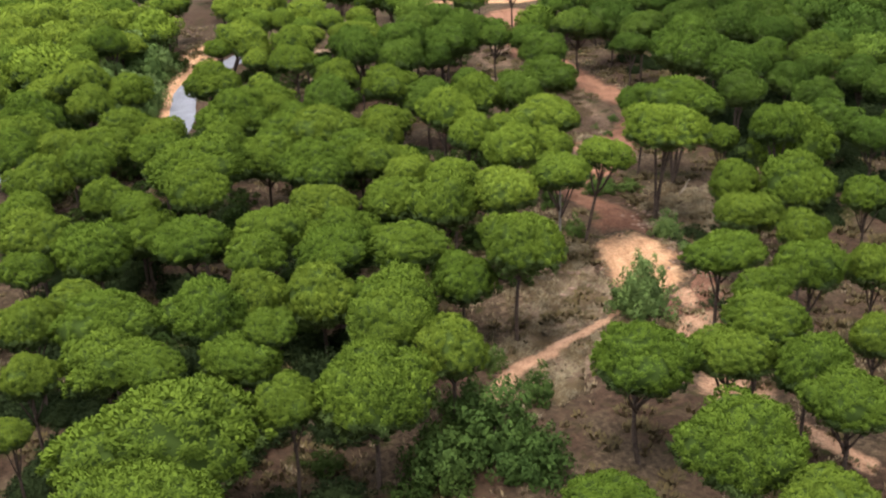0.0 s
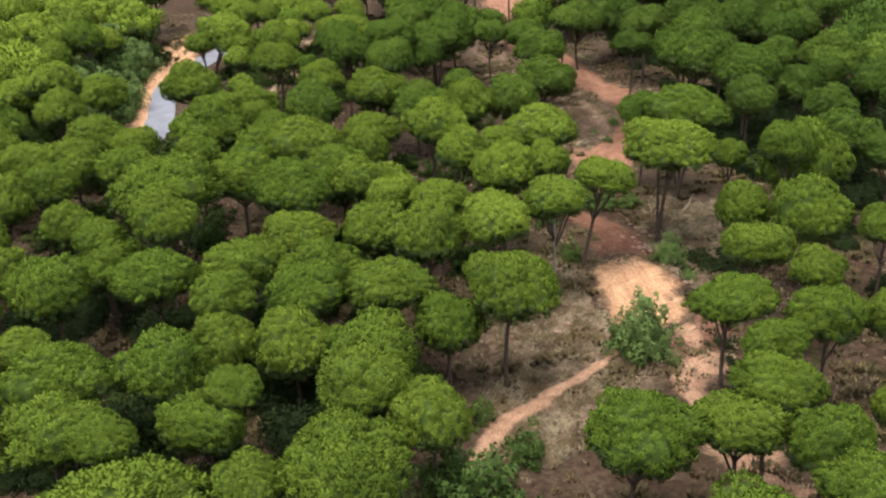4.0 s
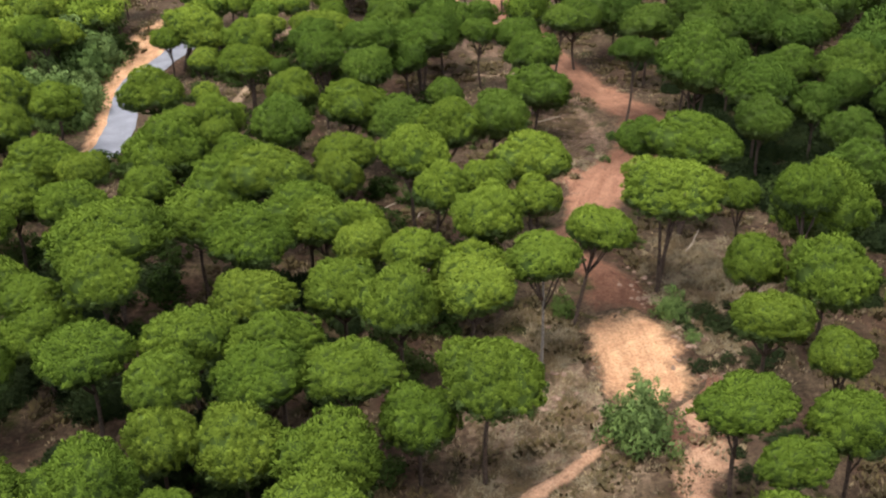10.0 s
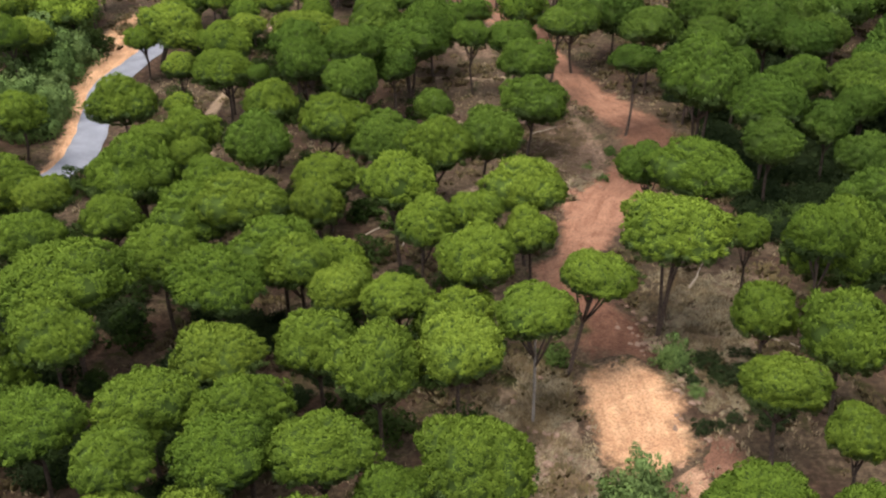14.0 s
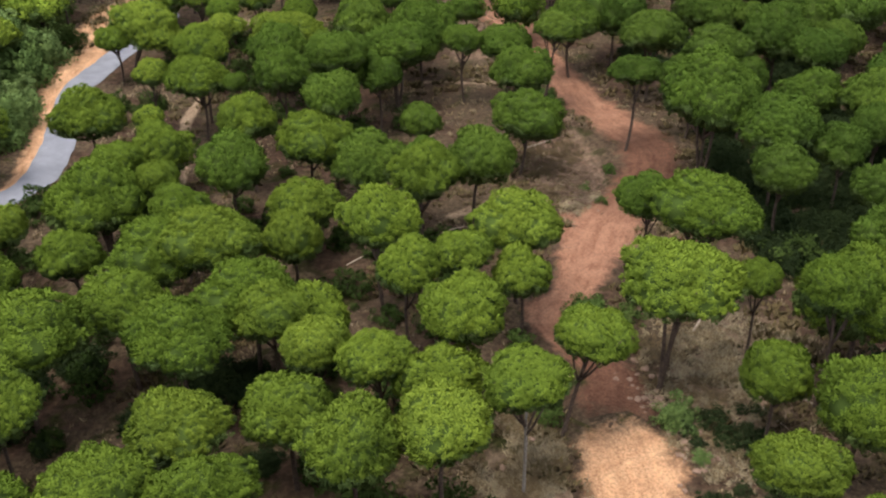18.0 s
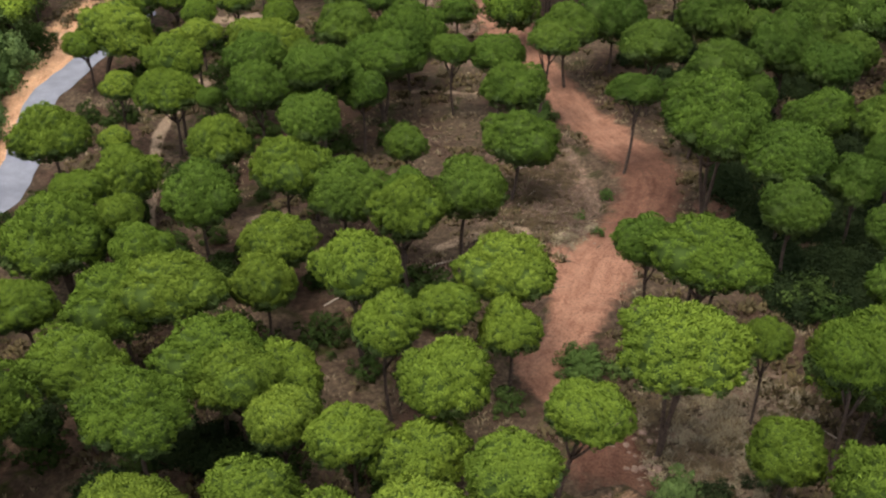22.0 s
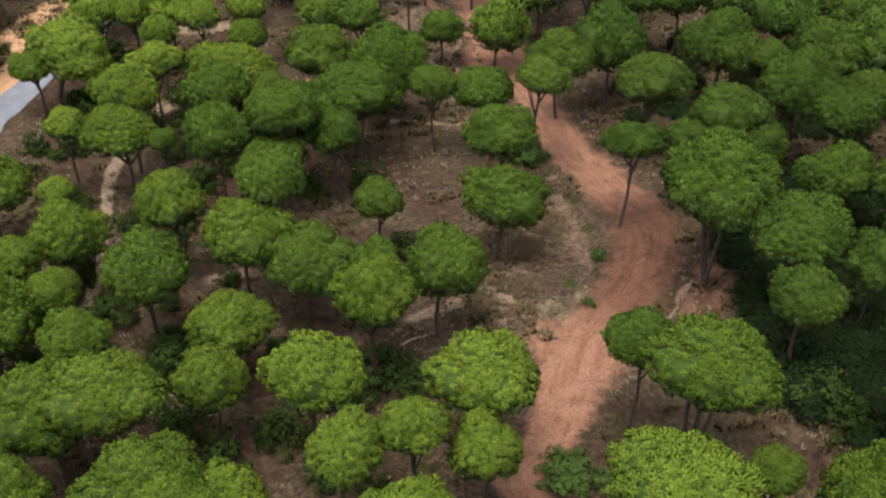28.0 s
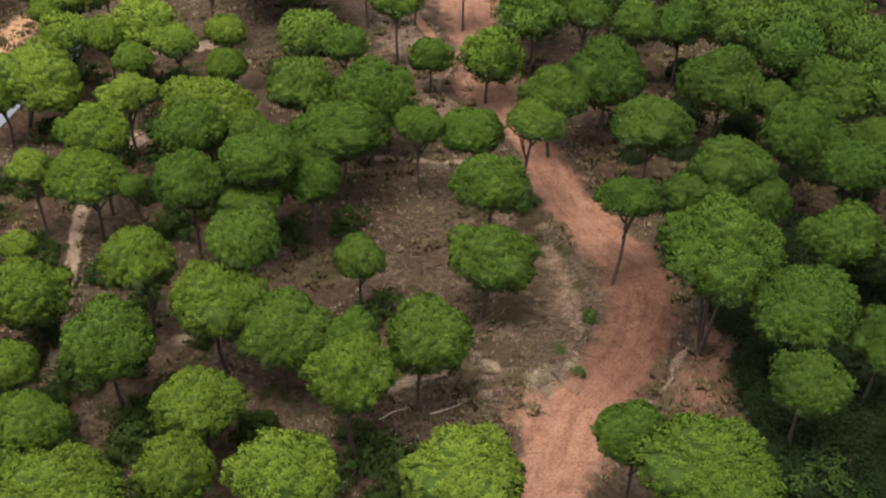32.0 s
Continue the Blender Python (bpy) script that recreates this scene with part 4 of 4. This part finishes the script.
def bank_bushes(count, seed):
    """Tall broadleaf bushes on the bank beyond the road."""
    rnd = random.Random(seed)
    for _ in range(600):
        x, y = rnd.uniform(-54, -40), rnd.uniform(108, 162)
        if count == 0 or near_line(x, y, ROAD) < 6.5:
            continue
        width = rnd.uniform(2.8, 4.8)
        shrub(round(x, 1), round(y, 1), width, width * rnd.uniform(0.7, 1.0), "tall bushy broadleaf shrub on the bank beside the road", TALL_SHRUBS)
        count -= 1


bank_bushes(34, 15)
BANK_SHRUB = "dense light green broadleaf shrub on the bank beside the road"
for x, y, width, height in ((-36.4, 121.6, 5.0, 4.0), (-36.2, 125.6, 4.6, 3.6), (-37.4, 131.6, 3.4, 2.4), (-39.0, 137.0, 6.0, 4.8), (-38.4, 141.8, 5.4, 4.4), (-41.6, 140.0, 6.2, 5.2), (-39.6, 124.0, 5.2, 4.6), (-40.6, 129.0, 5.0, 4.0)):
    shrub(x, y, width, height, BANK_SHRUB, BANK_LEAVES)
thicket(46, -28, -8, 98, 150, 9)


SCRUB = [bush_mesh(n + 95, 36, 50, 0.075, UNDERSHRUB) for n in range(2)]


def low_growth(count, x0, x1, y0, y1, seed):
    """Low scrub beside the clearing, its leaf colour dark with the shade it lies in."""
    rnd = random.Random(seed)
    for _ in range(count):
        x, y, width = rnd.uniform(x0, x1), rnd.uniform(y0, y1), rnd.uniform(0.9, 2.0)
        shrub(round(x, 1), round(y, 1), width, width * rnd.uniform(0.3, 0.5), "low dark scrub among stones in the shade", SCRUB)


low_growth(24, 19.2, 25.0, 72.5, 82.0, 41)
low_growth(9, 19.5, 24.0, 60.0, 68.0, 43)


# ---- stones and dead wood ----
def stone_mesh(seed):
    bm = bmesh.new()
    bmesh.ops.create_icosphere(bm, subdivisions=2, radius=0.5)
    for v in bm.verts:
        v.co *= 1 + 0.55 * noise.noise(v.co * 2.2 + Vector((seed, 0, 0)))
        v.co.z *= 0.62
    me = bpy.data.meshes.new("stone")
    bm.to_mesh(me)
    bm.free()
    me.materials.append(STONE)
    return me


STONES = [stone_mesh(n) for n in range(4)]


def stones(cx, cy, spread_x, spread_y, count, size, seed):
    rnd = random.Random(seed)
    for _ in range(count):
        x, y, s = cx + rnd.gauss(0, spread_x), cy + rnd.gauss(0, spread_y), size * rnd.uniform(0.5, 1.5)
        ob = tagged(new("stone", rnd.choice(STONES)), "rough pale brown stone lying on the ground", "stone", "stones by the track")
        ob.matrix_basis = Matrix.Translation((x, y, ground_z(x, y) + 0.14 * s)) @ pose(0, 0, 0, rnd.uniform(-15, 15), rnd.uniform(-15, 15), rnd.uniform(0, 360)) @ Matrix.Diagonal((s, s * rnd.uniform(0.7, 1.2), s, 1))


stones(19.3, 77.0, 0.9, 1.8, 30, 0.36, 5)
stones(17.6, 84.0, 0.8, 1.6, 30, 0.36, 6)
stones(16.0, 111.5, 1.0, 3.0, 18, 0.35, 7)
stones(14.6, 126.0, 1.2, 3.0, 16, 0.4, 8)
stones(8.8, 73.5, 1.6, 2.6, 18, 0.35, 9)


def log(x0, y0, x1, y1, thick, label):
    rnd = random.Random(int(x0 * 91 + y0))
    pts = []
    for k in range(6):
        t = k / 5
        x, y = x0 + (x1 - x0) * t + rnd.uniform(-0.1, 0.1), y0 + (y1 - y0) * t + rnd.uniform(-0.1, 0.1)
        pts.append(Vector((x, y, ground_z(x, y) + thick * 0.8)))
    ob = new("dead_branch", mesh_of("dead_branch", *tube(pts, [thick, thick, thick * 0.9, thick * 0.75, thick * 0.6, thick * 0.3], 6), [DEADWOOD]))
    tagged(ob, label, "branch", "fallen branches")


GREY_WOOD = "fallen bare branch, bleached grey, on the litter"
log(2.4, 97.4, 4.0, 99.6, 0.09, GREY_WOOD)
log(6.0, 100.6, 7.6, 102.0, 0.08, GREY_WOOD)
log(5.0, 103.6, 7.4, 105.2, 0.07, GREY_WOOD)
log(8.4, 104.4, 11.4, 105.4, 0.08, GREY_WOOD)
log(12.4, 112.6, 14.4, 115.4, 0.08, GREY_WOOD)
log(13.0, 118.6, 15.6, 120.4, 0.08, GREY_WOOD)
log(22.0, 90.0, 24.0, 93.5, 0.09, GREY_WOOD)
log(26.0, 84.0, 28.4, 81.6, 0.07, GREY_WOOD)
log(27.4, 87.4, 29.8, 84.6, 0.06, GREY_WOOD)
log(24.6, 82.2, 25.6, 79.8, 0.06, GREY_WOOD)
log(-2.2, 99.4, 0.4, 101.8, 0.06, GREY_WOOD)
log(0.6, 96.6, 1.6, 99.0, 0.07, GREY_WOOD)
log(-19.0, 101.6, -17.6, 104.0, 0.06, GREY_WOOD)


# ---- undergrowth ----
def dark_thicket(patches, seed):
    """The dense low thicket that covers the shaded ground on the bank beyond the track; its leaf colour also holds that
    shade.
    """
    rnd = random.Random(seed)
    sources = []
    for n in range(3):
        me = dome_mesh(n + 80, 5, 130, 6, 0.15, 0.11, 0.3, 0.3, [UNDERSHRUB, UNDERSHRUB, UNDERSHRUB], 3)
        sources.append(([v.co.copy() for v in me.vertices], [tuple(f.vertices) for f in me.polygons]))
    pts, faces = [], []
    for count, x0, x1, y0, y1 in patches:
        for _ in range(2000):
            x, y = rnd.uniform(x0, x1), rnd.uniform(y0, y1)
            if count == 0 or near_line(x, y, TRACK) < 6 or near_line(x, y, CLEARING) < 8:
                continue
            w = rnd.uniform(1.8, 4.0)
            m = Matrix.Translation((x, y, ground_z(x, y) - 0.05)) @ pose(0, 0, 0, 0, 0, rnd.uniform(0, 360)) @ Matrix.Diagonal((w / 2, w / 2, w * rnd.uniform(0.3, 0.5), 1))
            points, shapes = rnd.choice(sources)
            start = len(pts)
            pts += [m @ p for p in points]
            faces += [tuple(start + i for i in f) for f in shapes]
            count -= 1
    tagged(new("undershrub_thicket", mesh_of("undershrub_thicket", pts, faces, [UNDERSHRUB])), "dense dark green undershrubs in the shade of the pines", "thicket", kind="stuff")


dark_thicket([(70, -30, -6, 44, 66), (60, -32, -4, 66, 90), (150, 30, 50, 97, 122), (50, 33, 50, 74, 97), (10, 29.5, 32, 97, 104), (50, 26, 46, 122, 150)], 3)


def brushwood():
    """Dead twigs and brush lying about the glade beside the track."""
    rnd = random.Random(31)
    pts, faces = [], []
    for _ in range(1000):
        heap = rnd.random() < 0.3
        x, y = (rnd.gauss(16.8, 1.2), rnd.gauss(111.0, 2.2)) if heap else (rnd.uniform(4, 19), rnd.uniform(98, 126))
        if near_line(x, y, TRACK) < 2.2:
            continue
        a, long = rnd.uniform(0, 6.28), rnd.uniform(0.5, 1.7)
        z = ground_z(x, y) + 0.03 + (rnd.uniform(0, 0.35) if heap else 0.0)
        tip = Vector((math.cos(a) * long, math.sin(a) * long, rnd.uniform(0, 0.3)))
        mid = tip * 0.5 + Vector((rnd.uniform(-0.12, 0.12), rnd.uniform(-0.12, 0.12), 0.06))
        root = Vector((x, y, z))
        p, f = tube([root, root + mid, root + tip], [0.035, 0.028, 0.012], 4)
        start = len(pts)
        pts += p
        faces += [tuple(start + i for i in q) for q in f]
    tagged(new("brushwood", mesh_of("brushwood", pts, faces, [BRUSH])), "dead brown twigs and brush beside the track", "brushwood", kind="stuff")


brushwood()


def undergrowth():
    """Low heath bushes and dry grass between the trunks."""
    rnd = random.Random(21)
    for name, mat, count, tall, wide, blades, label in (
        ("heath", HEATH, 5200, 0.34, 0.65, 24, "low olive heath bushes on the forest floor"),
        ("dry_grass", STRAW, 9000, 0.32, 0.28, 6, "tufts of dry straw-coloured grass"),
    ):
        pts, faces, normals = [], [], []
        made = 0
        while made < count:
            x, y = rnd.uniform(-72, 72), rnd.uniform(38, 175)
            if abs(x) > 0.47 * y + 6:
                continue
            thick = noise.noise((x * 0.13, y * 0.13, 4.0 if name == "heath" else 9.0)) + (0.45 if x > 26 and name == "heath" else 0.0)
            if thick < rnd.uniform(-0.15, 0.35):
                continue
            if near_line(x, y, TRACK) < 2.4 or near_line(x, y, ROAD) < 4.0 or near_line(x, y, CLEARING) < 2.6 or near_line(x, y, PATH) < 0.9:
                continue
            made += 1
            s = rnd.uniform(0.5, 1.5)
            z = ground_z(x, y)
            for _ in range(blades):
                a, r = rnd.uniform(0, 6.28), wide * s * math.sqrt(rnd.random()) * 0.8
                px, py = x + r * math.cos(a), y + r * math.sin(a)
                h = tall * s * rnd.uniform(0.6, 1.1) * (1.15 - (r / (wide * s)) ** 2 * 0.7)
                b = rnd.uniform(0, 6.28)
                w = wide * s * (0.15 if name == "heath" else 0.18)
                base = len(pts)
                lean = Vector((math.cos(a), math.sin(a), 0)) * 0.4 * h
                pts += [Vector((px - w * math.cos(b), py - w * math.sin(b), z + h * 0.35)), Vector((px + w * math.cos(b), py + w * math.sin(b), z + h * 0.45)), Vector((px, py, z + h)) + lean, Vector((px, py, z - 0.02))]
                up = (pts[-3] - pts[-4]).cross(pts[-2] - pts[-4])
                faces += [(base, base + 1, base + 2), (base, base + 3, base + 1)] if up.dot(toward) > 0 else [(base, base + 2, base + 1), (base, base + 1, base + 3)]
                n = Vector((0.5 * math.cos(a), 0.5 * math.sin(a), 0.8)).normalized()
                normals += [n] * 4
        tagged(new(name, mesh_of(name, pts, faces, [mat], None, normals)), label, "undergrowth", kind="stuff")



def meadow(name, mat, count, places, tall, label, seed):
    """Close tufts of dry grass over the open ground: ellipses of (x, y, half width, half length)."""
    rnd = random.Random(seed)
    pts, faces, normals = [], [], []
    for _ in range(count):
        cx, cy, rx, ry = rnd.choice(places)
        a, r = rnd.uniform(0, 6.28), math.sqrt(rnd.random())
        x, y = cx + rx * r * math.cos(a), cy + ry * r * math.sin(a)
        if noise.noise((x * 0.45, y * 0.45, seed)) < rnd.uniform(-0.35, 0.15) or near_line(x, y, TRACK) < 2.0 or near_line(x, y, CLEARING) < 2.5 or near_line(x, y, PATH) < 0.8:
            continue
        z, s = ground_z(x, y), rnd.uniform(0.6, 1.5)
        for _ in range(9):
            b, lean, h = rnd.uniform(0, 6.28), rnd.uniform(0.8, 2.4), 0.6 * tall * s * rnd.uniform(0.6, 1.2)
            px, py = x + rnd.gauss(0, 0.10) * s, y + rnd.gauss(0, 0.10) * s
            side = Vector((-math.sin(b), math.cos(b), 0)) * 0.035 * s
            root, tip = Vector((px, py, z)), Vector((px + lean * h * math.cos(b), py + lean * h * math.sin(b), z + h))
            base = len(pts)
            pts += [root - side, root + side, tip]
            faces.append((base, base + 2, base + 1))
            normals += [Vector((0.4 * math.cos(b), 0.4 * math.sin(b), 0.85)).normalized()] * 3
    tagged(new(name, mesh_of(name, pts, faces, [mat], None, normals)), label, "grass", kind="stuff")


undergrowth()
MEADOWS = [(9.0, 70.0, 4.6, 9.5), (6.0, 60.0, 3.0, 5.0), (9.0, 78.0, 3.0, 4.0), (21.0, 84.0, 3.6, 9.0)]
meadow("meadow_grass", BROWN_GRASS, 9000, MEADOWS, 0.26, "coarse brown dry grass of the small meadow", 5)
meadow("glade_brush", BROWN_GRASS, 3600, [(14.6, 117.0, 3.4, 6.5), (12.6, 108.8, 3.2, 2.2), (15.6, 112.0, 2.4, 4.0), (14.6, 125.0, 2.6, 4.0)], 0.34, "brown dry brush and grass beside the track", 7)
meadow("pale_grass", STRAW, 5200, MEADOWS + [(16.5, 108.0, 2.0, 4.0), (24.5, 87.5, 4.5, 4.0)], 0.26, "sparse pale straw on open ground", 6)
